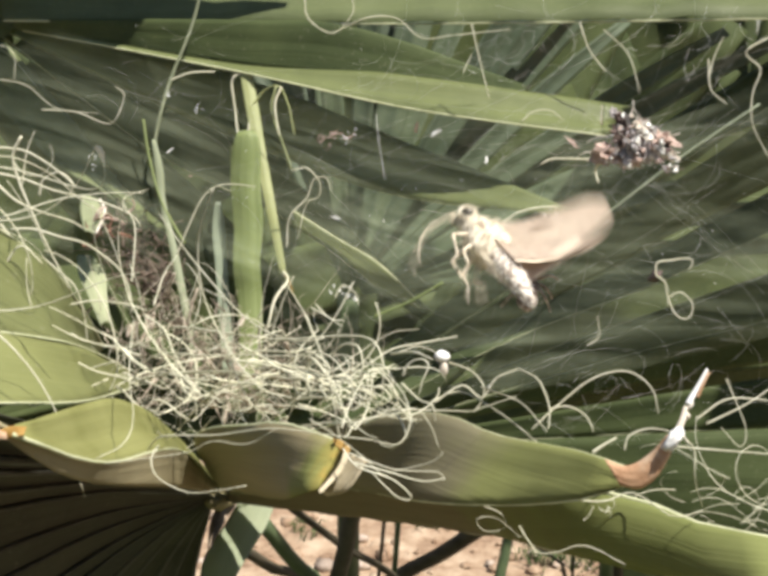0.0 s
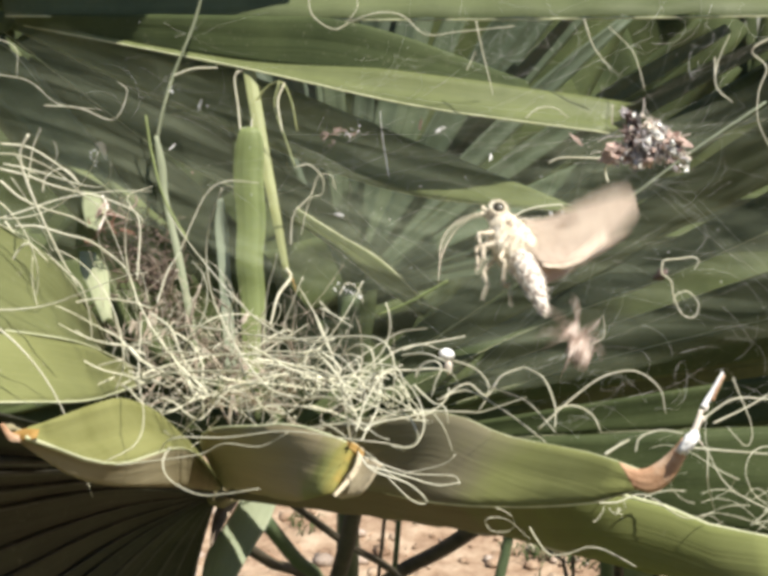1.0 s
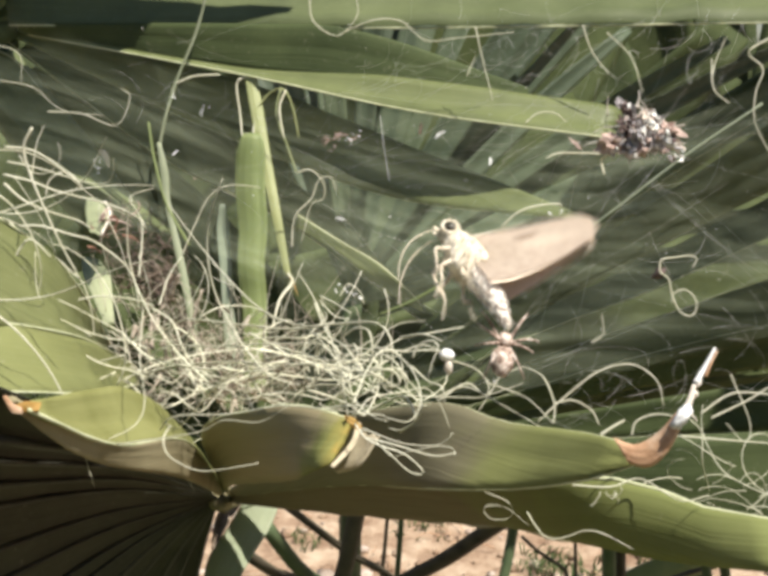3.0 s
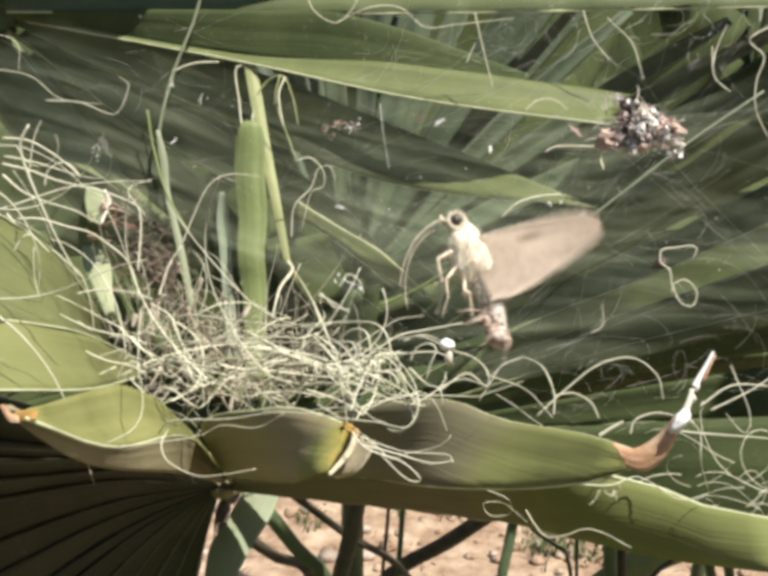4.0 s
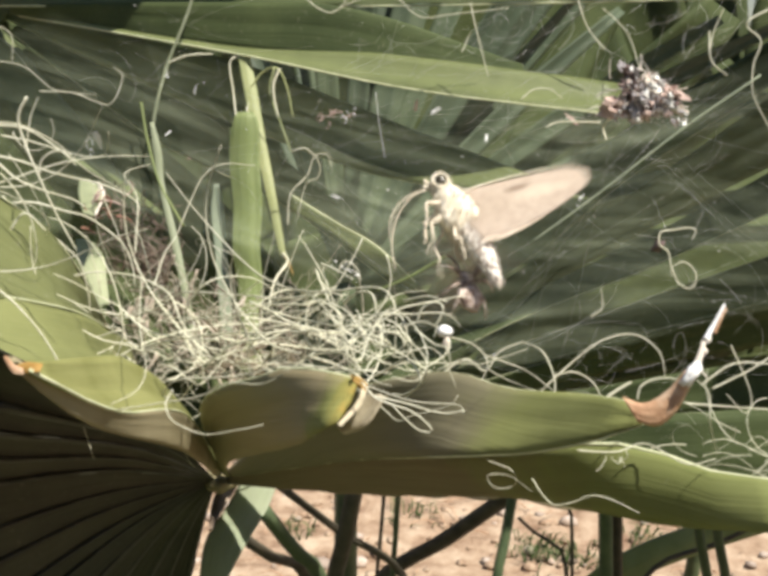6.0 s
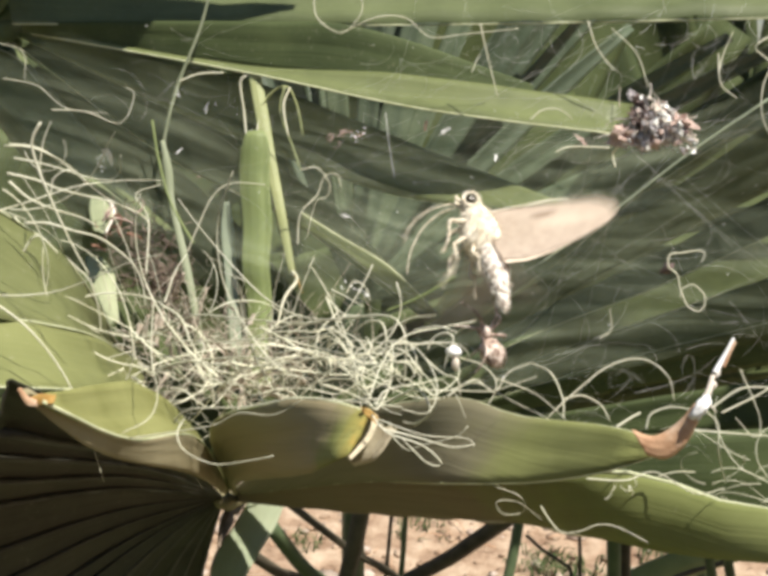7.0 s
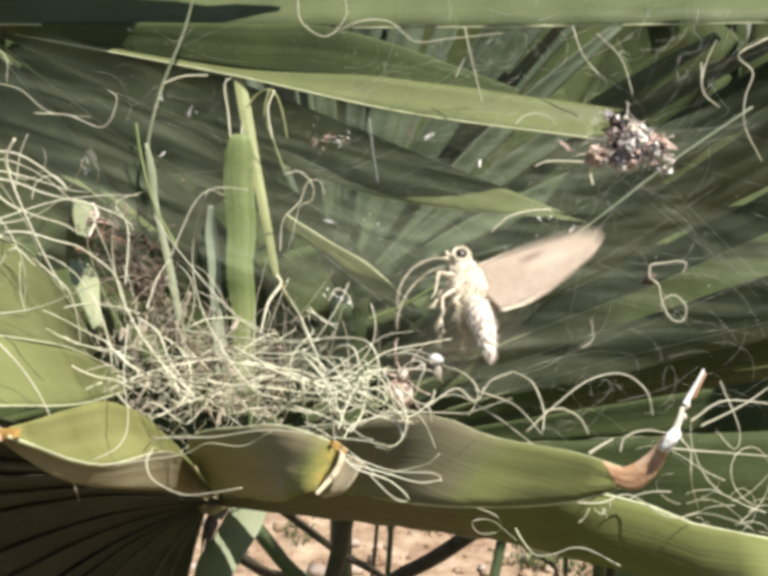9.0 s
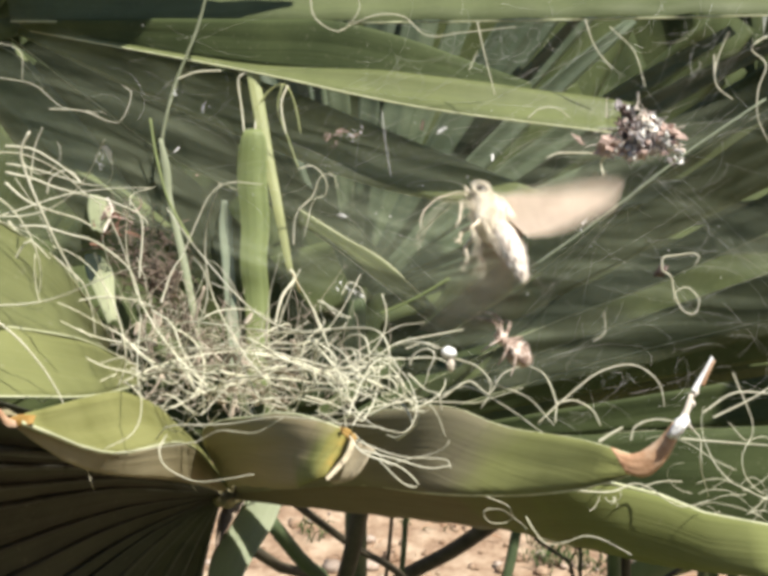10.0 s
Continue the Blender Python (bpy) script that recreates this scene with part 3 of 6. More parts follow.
def flat_leaf(seed, hub, spread, length, count, width, droop, label, foot):
    """A leaf added unseen, level over or under the view, that blocks light and shades what lies below."""
    rng = random.Random(seed)
    t = thing("palm_leaf", label, "palm leaf", hub, group="palm leaves around the view")
    h = Vector(hub)
    for k in range(count):
        a = radians(spread[0] + (spread[1] - spread[0]) * k / (count - 1))
        d, side = Vector((math.cos(a), math.sin(a), 0)), Vector((-math.sin(a), math.cos(a), 0.15)) * width * 0.5
        c = [h + d * (length * f) + Vector((0, 0, -droop * f * f)) for f in (0.03, 0.35, 0.7, 1.0)]
        w = (0.2, 0.8, 1.1, 0.9)
        segment(t, [p + side * q for p, q in zip(c, w)], [p - side * q for p, q in zip(c, w)], LEAF, 0.14, "", seed=k, n=14)
    part("leaf_stalk", strand([h, (h.x + 0.3 * (foot[0] - h.x), h.y + 0.3 * (foot[1] - h.y), h.z * 0.7), (foot[0], foot[1], -0.02)], 0.006, 0.009, 16, 7), STALK_GREEN, t)
    return t


# low leaf outside the view, added to stop light bouncing off the soil
flat_leaf(36, (-0.15, -0.40, 0.36), (35, 150), 0.62, 16, 0.07, 0.05, "broad palm leaf added unseen under the view to block light from the soil", (-0.2, -0.7))
# leaves behind the camera, added to keep bounced light off the front leaf
for seed, hub in ((38, (-0.45, -0.62, 0.34)), (39, (0.08, -0.68, 0.30)), (40, (0.6, -0.60, 0.34))):
    far_leaf(seed, hub, (5, 175), 0.6, 20, 0.085, LEAF_SHADED, -0.05, "dense palm leaf added unseen behind the camera to block light")
# leaf above the view, added to cast shade on the rising leaf
flat_leaf(37, (0.47, 0.17, 0.84), (160, 228), 0.33, 13, 0.05, 0.09, "broad palm leaf added unseen overhead to shade the right side", (0.75, 0.15))


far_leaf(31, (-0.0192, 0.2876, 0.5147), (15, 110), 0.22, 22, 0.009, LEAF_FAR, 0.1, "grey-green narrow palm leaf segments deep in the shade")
far_leaf(32, (-0.0267, 0.4037, 0.3834), (16, 165), 0.42, 26, 0.045, LEAF_SHADED, 0.1, "dark dense palm leaf deep in the shade")
far_leaf(33, (-0.2466, 0.3878, 0.4167), (8, 100), 0.40, 20, 0.04, LEAF_SHADED, 0.1, "dark dense palm leaf deep in the shade")
far_leaf(34, (0.2423, 0.5824, 0.3453), (40, 164), 0.55, 24, 0.05, LEAF_SHADED, 0.1, "dark dense palm leaf deep in the shade")


# ---- front leaf: hub away from the camera, cut segments towards it ----
def front_leaf():
    t = thing("palm_leaf", "green fan palm leaf with cut, browned, frayed ends", "palm leaf", (-0.0406, 0.0652, 0.5161))
    # left folded segment, light inside and tan outside
    segment(t, [(-0.0406, 0.0654, 0.5173), (-0.0316, -0.0242, 0.5630), (-0.0316, -0.0565, 0.5799), (-0.0279, -0.1018, 0.5929)], [(-0.0415, 0.0653, 0.5167), (-0.0281, -0.0387, 0.5665), (-0.0257, -0.0863, 0.5837), (-0.0274, -0.1038, 0.5928)], LEAF_FRONT, -0.10, "b", 0.00022, 21, thick=0.0005)
    segment(t, [(-0.0412, 0.0653, 0.5166), (-0.0280, -0.0392, 0.5668), (-0.0256, -0.0867, 0.5838), (-0.0282, -0.1037, 0.5934)], [(-0.0423, 0.0651, 0.5159), (-0.0273, -0.0472, 0.5648), (-0.0266, -0.0913, 0.5840), (-0.0290, -0.1042, 0.5935)], TAN, 0.0, "", seed=22, thick=0.0005)
    part("brown_tip", loft([(-0.0269, -0.1023, 0.5929), (-0.0275, -0.1037, 0.5934), (-0.0282, -0.1042, 0.5933)], [(-0.0268, -0.1033, 0.5926), (-0.0277, -0.1039, 0.5926), (-0.0283, -0.1043, 0.5929)], 0.1), ORANGE, t, "browned cut tip")
    part("bleached_tip", loft([(-0.0278, -0.1042, 0.5931), (-0.0284, -0.1043, 0.5934), (-0.0290, -0.1041, 0.5940)], [(-0.0277, -0.1043, 0.5926), (-0.0285, -0.1044, 0.5928), (-0.0292, -0.1041, 0.5939)], 0.12), BROWN, t, "bleached curled tip")
    # middle segment
    segment(t, [(-0.0408, 0.0654, 0.5173), (-0.0285, -0.0289, 0.5646), (-0.0120, -0.0826, 0.5861), (-0.0076, -0.0916, 0.5891), (-0.0032, -0.0999, 0.5906)], [(-0.0394, 0.0652, 0.5159), (-0.0272, -0.0115, 0.5496), (-0.0100, -0.0858, 0.5800), (-0.0073, -0.0970, 0.5850), (-0.0048, -0.1049, 0.5889)], LEAF_MID, 0.04, "a", 0.0002, 23, thick=0.0005, ripple=0.01)
    part("dry_edge", loft([(-0.0032, -0.0999, 0.5907), (-0.0032, -0.1013, 0.5901), (-0.0037, -0.1028, 0.5895), (-0.0048, -0.1050, 0.5889)], [(-0.0027, -0.1000, 0.5904), (-0.0028, -0.1013, 0.5899), (-0.0033, -0.1028, 0.5893), (-0.0046, -0.1051, 0.5887)], 0.3, 0.0001, 20, 4, 0.3, seed=3), PALE_DRY, t, "pale torn edge")
    part("brown_tip", loft([(-0.0039, -0.0997, 0.5910), (-0.0032, -0.1001, 0.5909), (-0.0026, -0.1004, 0.5903)], [(-0.0038, -0.1001, 0.5906), (-0.0033, -0.1006, 0.5902), (-0.0029, -0.1009, 0.5898)], 0.15), ORANGE, t, "browned corner")
    # right segment
    segment(t, [(-0.0400, 0.0654, 0.5173), (-0.0158, -0.0097, 0.5579), (0.0037, -0.0527, 0.5770), (0.0118, -0.0700, 0.5804), (0.0174, -0.0860, 0.5848), (0.0198, -0.0955, 0.5870)], [(-0.0388, 0.0652, 0.5159), (-0.0095, -0.0076, 0.5480), (0.0040, -0.0680, 0.5720), (0.0119, -0.0815, 0.5775), (0.0172, -0.0945, 0.5838), (0.0200, -0.0955, 0.5854)], LEAF_BASED, 0.03, "ab", 0.00014, 24, thick=0.0005, ripple=0.01)
    part("brown_tip", loft([(0.0179, -0.0962, 0.5880), (0.0196, -0.0968, 0.5876), (0.0213, -0.0970, 0.5887), (0.0226, -0.0975, 0.5906)], [(0.0191, -0.0970, 0.5860), (0.0207, -0.0972, 0.5858), (0.0221, -0.0975, 0.5872), (0.0232, -0.0978, 0.5898)], -0.05, 0.0004, 30, 8, 0.05, cut=0.0006, seed=4), BROWN, t, "curled brown tip")
    part("torn_flap", loft([(-0.0051, -0.0975, 0.5861), (-0.0041, -0.0985, 0.5875), (-0.0026, -0.0985, 0.5891)], [(-0.0045, -0.0990, 0.5859), (-0.0027, -0.1015, 0.5875), (-0.0012, -0.1015, 0.5898)], 0.08, 0.0003, 24, 6, 0.04, cut=0.0008, seed=6), PALE_DRY, t, "pale torn flap")
    spine = part("bleached_spine", strand([(0.0224, -0.0977, 0.5894), (0.0229, -0.0980, 0.5904), (0.0235, -0.0980, 0.5917), (0.0239, -0.0975, 0.5929)], 0.00048, 0.00016, 24, 8, 0.7), BLEACHED, t, "bleached pointed spine")
    part("bleached_base", lump(bmesh.new(), (0.0229, -0.0983, 0.5905), (0.00052, 0.0005, 0.0011), 3, 0.5, 3, Euler((0, 0.55, 0)), 2.5), WHITE, spine)
    part("spine_point", strand([(0.0242, -0.0970, 0.5929), (0.0248, -0.0966, 0.5938), (0.0254, -0.0964, 0.5949), (0.0258, -0.0962, 0.5956)], 0.00025, 0.00011, 20, 6), WHITE, spine)
    part("spine_edge", strand([(0.0253, -0.0955, 0.5930), (0.0258, -0.0953, 0.5941), (0.0263, -0.0951, 0.5950)], 0.0002, 0.00012, 12, 5), BROWN, spine, "brown edge of the spine")
    part("splinter", strand([(0.0232, -0.0983, 0.5913), (0.0236, -0.0984, 0.5907), (0.0241, -0.0983, 0.5901)], 0.00012, 0.00006, 10, 5), BLEACHED, spine)
    part("twisted_knot", strand([(0.0237, -0.0969, 0.5914), (0.0242, -0.0973, 0.5920), (0.0240, -0.0970, 0.5924), (0.0245, -0.0971, 0.5929), (0.0245, -0.0968, 0.5933)], 0.00018, 0.00012, 24, 6), BLEACHED, spine)
    # lower right segments
    segment(t, [(-0.0397, 0.0672, 0.5159), (-0.0098, -0.0019, 0.5462), (0.0109, -0.0564, 0.5678), (0.0186, -0.0704, 0.5743), (0.0258, -0.0732, 0.5749), (0.0304, -0.0774, 0.5741), (0.0372, -0.0866, 0.5762)], [(-0.0409, 0.0667, 0.5136), (-0.0052, 0.0176, 0.5314), (0.0135, -0.0510, 0.5600), (0.0207, -0.0690, 0.5660), (0.0290, -0.0781, 0.5681), (0.0350, -0.0931, 0.5744)], LEAF_LOW, -0.02, "a", 0.00025, 25, thick=0.0005, ripple=0.01)
    segment(t, [(-0.0412, 0.0687, 0.5132), (-0.0052, 0.0195, 0.5308), (0.0137, -0.0481, 0.5587), (0.0203, -0.0680, 0.5660)], [(-0.0418, 0.0730, 0.5143), (-0.0055, 0.0356, 0.5292), (0.0188, -0.0208, 0.5519), (0.0260, -0.0398, 0.5588)], TAN, 0.03, "", seed=26, thick=0.0005, ripple=0.01)
    return t


FRONT = front_leaf()


def underside(t):
    """Folded segments, coloured dark for shade, that spread from the hub towards the camera on the left."""
    h = Vector((-0.0430, 0.0669, 0.5147))
    ends = [Vector((-0.0304, -0.1008, 0.5925)), Vector((-0.0446, -0.0768, 0.5811)), Vector((-0.0573, -0.0493, 0.5664)), Vector((-0.0675, -0.0269, 0.5512)), Vector((-0.0736, -0.0143, 0.5385)), Vector((-0.0811, 0.0161, 0.5127)), Vector((-0.0804, 0.0643, 0.4833)), Vector((-0.0757, 0.1121, 0.4572)), Vector((-0.0691, 0.1584, 0.4338))]
    rim = spline(ends, 26)
    pleat = Vector((0.4, -0.6, -0.6))
    up = Vector((0, 0.002, 0.002))

    def ridge(k):
        return Vector(rim[k]) + pleat * (0.0021 if k % 2 else -0.0021) * (0.7 + 0.6 * math.sin(k * 2.3) ** 2)

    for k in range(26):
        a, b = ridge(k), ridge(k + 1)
        ob = segment(t, [h, h.lerp(a, 0.5) + up, a], [h + Vector((0, 0, -0.0006)), h.lerp(b, 0.5) + up, b], UNDER_SHADED, 0.0, "", seed=40 + k, thick=0.0005, n=20)
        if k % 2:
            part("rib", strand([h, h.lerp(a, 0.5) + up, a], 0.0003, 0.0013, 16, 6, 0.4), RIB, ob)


underside(FRONT)


def hub_blade(t):
    segment(t, [(-0.0373, 0.0706, 0.5124), (-0.0412, 0.0673, 0.5064), (-0.0453, 0.0630, 0.5007), (-0.0464, 0.0572, 0.4921)], [(-0.0280, 0.0688, 0.5131), (-0.0306, 0.0646, 0.5075), (-0.0345, 0.0603, 0.5019), (-0.0398, 0.0545, 0.4935)], GREY_BLADE, 0.05, "", 0.0003, 51)
    segment(t, [(-0.0415, 0.0707, 0.5129), (-0.0438, 0.0659, 0.5095), (-0.0434, 0.0570, 0.5060)], [(-0.0377, 0.0725, 0.5116), (-0.0404, 0.0638, 0.5092), (-0.0424, 0.0551, 0.5069)], PINKISH, 0.1, "", 0.0003, 52)
    part("hub", lump(bmesh.new(), (-0.0421, 0.0688, 0.5137), (0.0045, 0.006, 0.003), 2, 0.4), TAN, t, "dry pinkish-brown leaf base")


hub_blade(FRONT)


def left_segments(t):
    segment(t, [(-0.0526, 0.0123, 0.5676), (-0.0496, -0.0106, 0.5808), (-0.0521, -0.0218, 0.5910), (-0.0604, -0.0321, 0.6007)], [(-0.0522, 0.0069, 0.5662), (-0.0466, -0.0283, 0.5785), (-0.0487, -0.0425, 0.5840), (-0.0525, -0.0550, 0.5882)], LEAF_LEFT, -0.06, "a", 0.0002, 61)
    segment(t, [(-0.0453, 0.0018, 0.5662), (-0.0445, -0.0283, 0.5787), (-0.0477, -0.0415, 0.5839), (-0.0541, -0.0511, 0.5876)], [(-0.0444, -0.0007, 0.5638), (-0.0405, -0.0413, 0.5748), (-0.0435, -0.0557, 0.5793), (-0.0490, -0.0653, 0.5825)], LEAF_LEFT, -0.06, "ab", 0.0002, 62)


left_segments(FRONT)


# ---- torn strips that hang in front of the back leaf ----
def hanging_strips():
    g = "torn strips hanging from the palm leaf"
    t = thing("leaf_strip", "broad pale green torn leaf strip hanging down", "leaf strip", (-0.0353, 0.0820, 0.5984), g)
    part("blade", loft([(-0.0366, 0.0828, 0.6018), (-0.0377, 0.0822, 0.5990), (-0.0386, 0.0813, 0.5902), (-0.0376, 0.0782, 0.5799), (-0.0376, 0.0743, 0.5710), (-0.0365, 0.0725, 0.5618), (-0.0354, 0.0635, 0.5425)], [(-0.0328, 0.0828, 0.6020), (-0.0314, 0.0818, 0.5990), (-0.0311, 0.0791, 0.5892), (-0.0305, 0.0762, 0.5801), (-0.0311, 0.0734, 0.5711), (-0.0305, 0.0715, 0.5619), (-0.0304, 0.0635, 0.5425)], 0.12, seed=71, ripple=0.06, cut=0.0025), STRIP, t)
    part("strip_edge", strand([(-0.0380, 0.0809, 0.5985), (-0.0384, 0.0803, 0.5903), (-0.0374, 0.0772, 0.5800), (-0.0374, 0.0733, 0.5712), (-0.0363, 0.0715, 0.5620)], 0.00012, 0.00012), STRIP, t)
    t = thing("leaf_strip", "narrow yellow-green torn strip with frayed end", "leaf strip", (-0.0362, 0.0977, 0.6158), g)
    part("blade", loft([(-0.0380, 0.0977, 0.6158), (-0.0363, 0.0940, 0.6074), (-0.0342, 0.0900, 0.5979), (-0.0304, 0.0829, 0.5828), (-0.0269, 0.0779, 0.5678)], [(-0.0348, 0.0975, 0.6148), (-0.0329, 0.0939, 0.6067), (-0.0312, 0.0900, 0.5978), (-0.0280, 0.0829, 0.5828), (-0.0253, 0.0779, 0.5678)], 0.1, seed=72, ripple=0.03), YELLOW, t)
    part("frayed_tip", strand([(-0.0262, 0.0780, 0.5684), (-0.0250, 0.0775, 0.5661), (-0.0276, 0.0728, 0.5628), (-0.0289, 0.0665, 0.5571)], 0.0005, 0.0002), FIBRE, t)
    part("fray", strand([(-0.0262, 0.0780, 0.5684), (-0.0246, 0.0775, 0.5657), (-0.0235, 0.0750, 0.5635)], 0.0004, 0.0001), ORANGE, t)
    t = thing("leaf_strip", "thin grey-green torn strip hanging down", "leaf strip", (-0.0423, 0.0846, 0.5815), g)
    part("blade", loft([(-0.0432, 0.0852, 0.5844), (-0.0440, 0.0838, 0.5779), (-0.0428, 0.0797, 0.5676), (-0.0403, 0.0692, 0.5457)], [(-0.0420, 0.0852, 0.5844), (-0.0408, 0.0838, 0.5779), (-0.0399, 0.0797, 0.5676), (-0.0373, 0.0692, 0.5457)], 0.03, seed=73, ripple=0.03), GREY_BLADE, t)
    t = thing("leaf_strip", "long thin twisted pale strip hanging down", "leaf strip", (-0.0490, 0.1021, 0.6329), g)
    part("blade", loft([(-0.0597, 0.0920, 0.5991), (-0.0586, 0.0896, 0.5920), (-0.0572, 0.0869, 0.5837), (-0.0533, 0.0801, 0.5700), (-0.0480, 0.0700, 0.5503)], [(-0.0587, 0.0921, 0.5991), (-0.0566, 0.0896, 0.5920), (-0.0557, 0.0869, 0.5837), (-0.0514, 0.0801, 0.5700), (-0.0464, 0.0700, 0.5503)], 0.12, seed=74, ripple=0.06), PALE, t)
    part("thread", strand([(-0.0476, 0.1039, 0.6366), (-0.0507, 0.1016, 0.6257), (-0.0556, 0.0981, 0.6135), (-0.0583, 0.0938, 0.6027), (-0.0593, 0.0913, 0.5955)], 0.00035, 0.0005, 24, 5), GREY_THREAD, t)
    part("thread", strand([(-0.0622, 0.0950, 0.6039), (-0.0602, 0.0911, 0.5943), (-0.0566, 0.0869, 0.5837), (-0.0508, 0.0830, 0.5744)], 0.0003, 0.0004), STRIP, t)
    t = thing("leaf_strip", "pale curled fibres hanging from a torn strip", "leaf strip", (-0.0305, 0.0960, 0.6121), g)
    for k, pts in enumerate(([(-0.0354, 0.0937, 0.6062), (-0.0316, 0.0947, 0.6109), (-0.0277, 0.0930, 0.6121), (-0.0253, 0.0920, 0.6073), (-0.0239, 0.0906, 0.6002)], [(-0.0284, 0.0930, 0.6122), (-0.0295, 0.0917, 0.6062), (-0.0266, 0.0901, 0.5978), (-0.0243, 0.0869, 0.5920)],
                             [(-0.0374, 0.0976, 0.6152), (-0.0399, 0.0972, 0.6134), (-0.0391, 0.0957, 0.6061), (-0.0381, 0.0922, 0.5990)], [(-0.0271, 0.0929, 0.6119), (-0.0286, 0.0910, 0.6074), (-0.0274, 0.0885, 0.6003)],
                             [(-0.0556, 0.0981, 0.6135), (-0.0504, 0.0975, 0.6153), (-0.0442, 0.0976, 0.6156)], [(-0.0341, 0.0937, 0.6061), (-0.0353, 0.0917, 0.6014), (-0.0327, 0.0895, 0.5955)])):
        part("curl", strand(pts, 0.0003, 0.0002), YELLOW if k < 2 else FIBRE, t)
    t = thing("leaf_strip", "short pale green dry leaf piece with white edge", "leaf strip", (-0.0668, 0.0810, 0.5748), g)
    part("blade", loft([(-0.0781, 0.0920, 0.5853), (-0.0767, 0.0850, 0.5823), (-0.0734, 0.0760, 0.5789)], [(-0.0731, 0.0900, 0.5843), (-0.0703, 0.0840, 0.5821), (-0.0703, 0.0750, 0.5782)], 0.06, seed=75, cut=0.001), PALE, t)
    part("blade", loft([(-0.0789, 0.0880, 0.5704), (-0.0772, 0.0820, 0.5669), (-0.0736, 0.0760, 0.5633), (-0.0686, 0.0680, 0.5575)], [(-0.0747, 0.0870, 0.5704), (-0.0703, 0.0810, 0.5673), (-0.0684, 0.0750, 0.5623), (-0.0663, 0.0680, 0.5586)], 0.08, seed=76, ripple=0.06, cut=0.001), PALE, t)
    for k in range(14):
        rng = random.Random(300 + k)
        s = Vector((-0.0691, 0.0780, 0.5797)) + Vector((rng.gauss(0, 0.002), rng.gauss(0, 0.002), rng.gauss(0, 0.0025)))
        part("fray", strand(curly(rng, s, (rng.gauss(0, 1), 0, rng.gauss(0, 1)), rng.uniform(0.003, 0.007), 0.3, 8), 0.00035, 0.0001, 14, 5), RUST if k % 3 else PINK_HUSK, t, "rust-brown frayed fibre")
    part("edge", strand([(-0.0725, 0.0885, 0.5845), (-0.0700, 0.0830, 0.5821), (-0.0699, 0.0740, 0.5785)], 0.0004, 0.0003), BLEACHED, t)


hanging_strips()


def dry_mat():
    rng = random.Random(41)
    bm = bmesh.new()
    for k in range(150):
        s = Vector((-0.0683, 0.0980, 0.5740)).lerp(Vector((-0.0591, 0.0920, 0.5584)), rng.random()) + Vector((rng.gauss(0, 0.0035), rng.gauss(0, 0.003), rng.gauss(0, 0.004)))
        tube(bm, curly(rng, s, (rng.gauss(0, 1), 0, rng.gauss(0, 1)), rng.uniform(0.004, 0.012), 0.3, 7), rng.uniform(0.0001, 0.00035), 0.0001, 9, 4)
    tagged(linked("dry_fibre_mat", bm, RUST_FUZZ), "matted rust-brown dry fibres behind the torn strips", "fibre mat")


dry_mat()


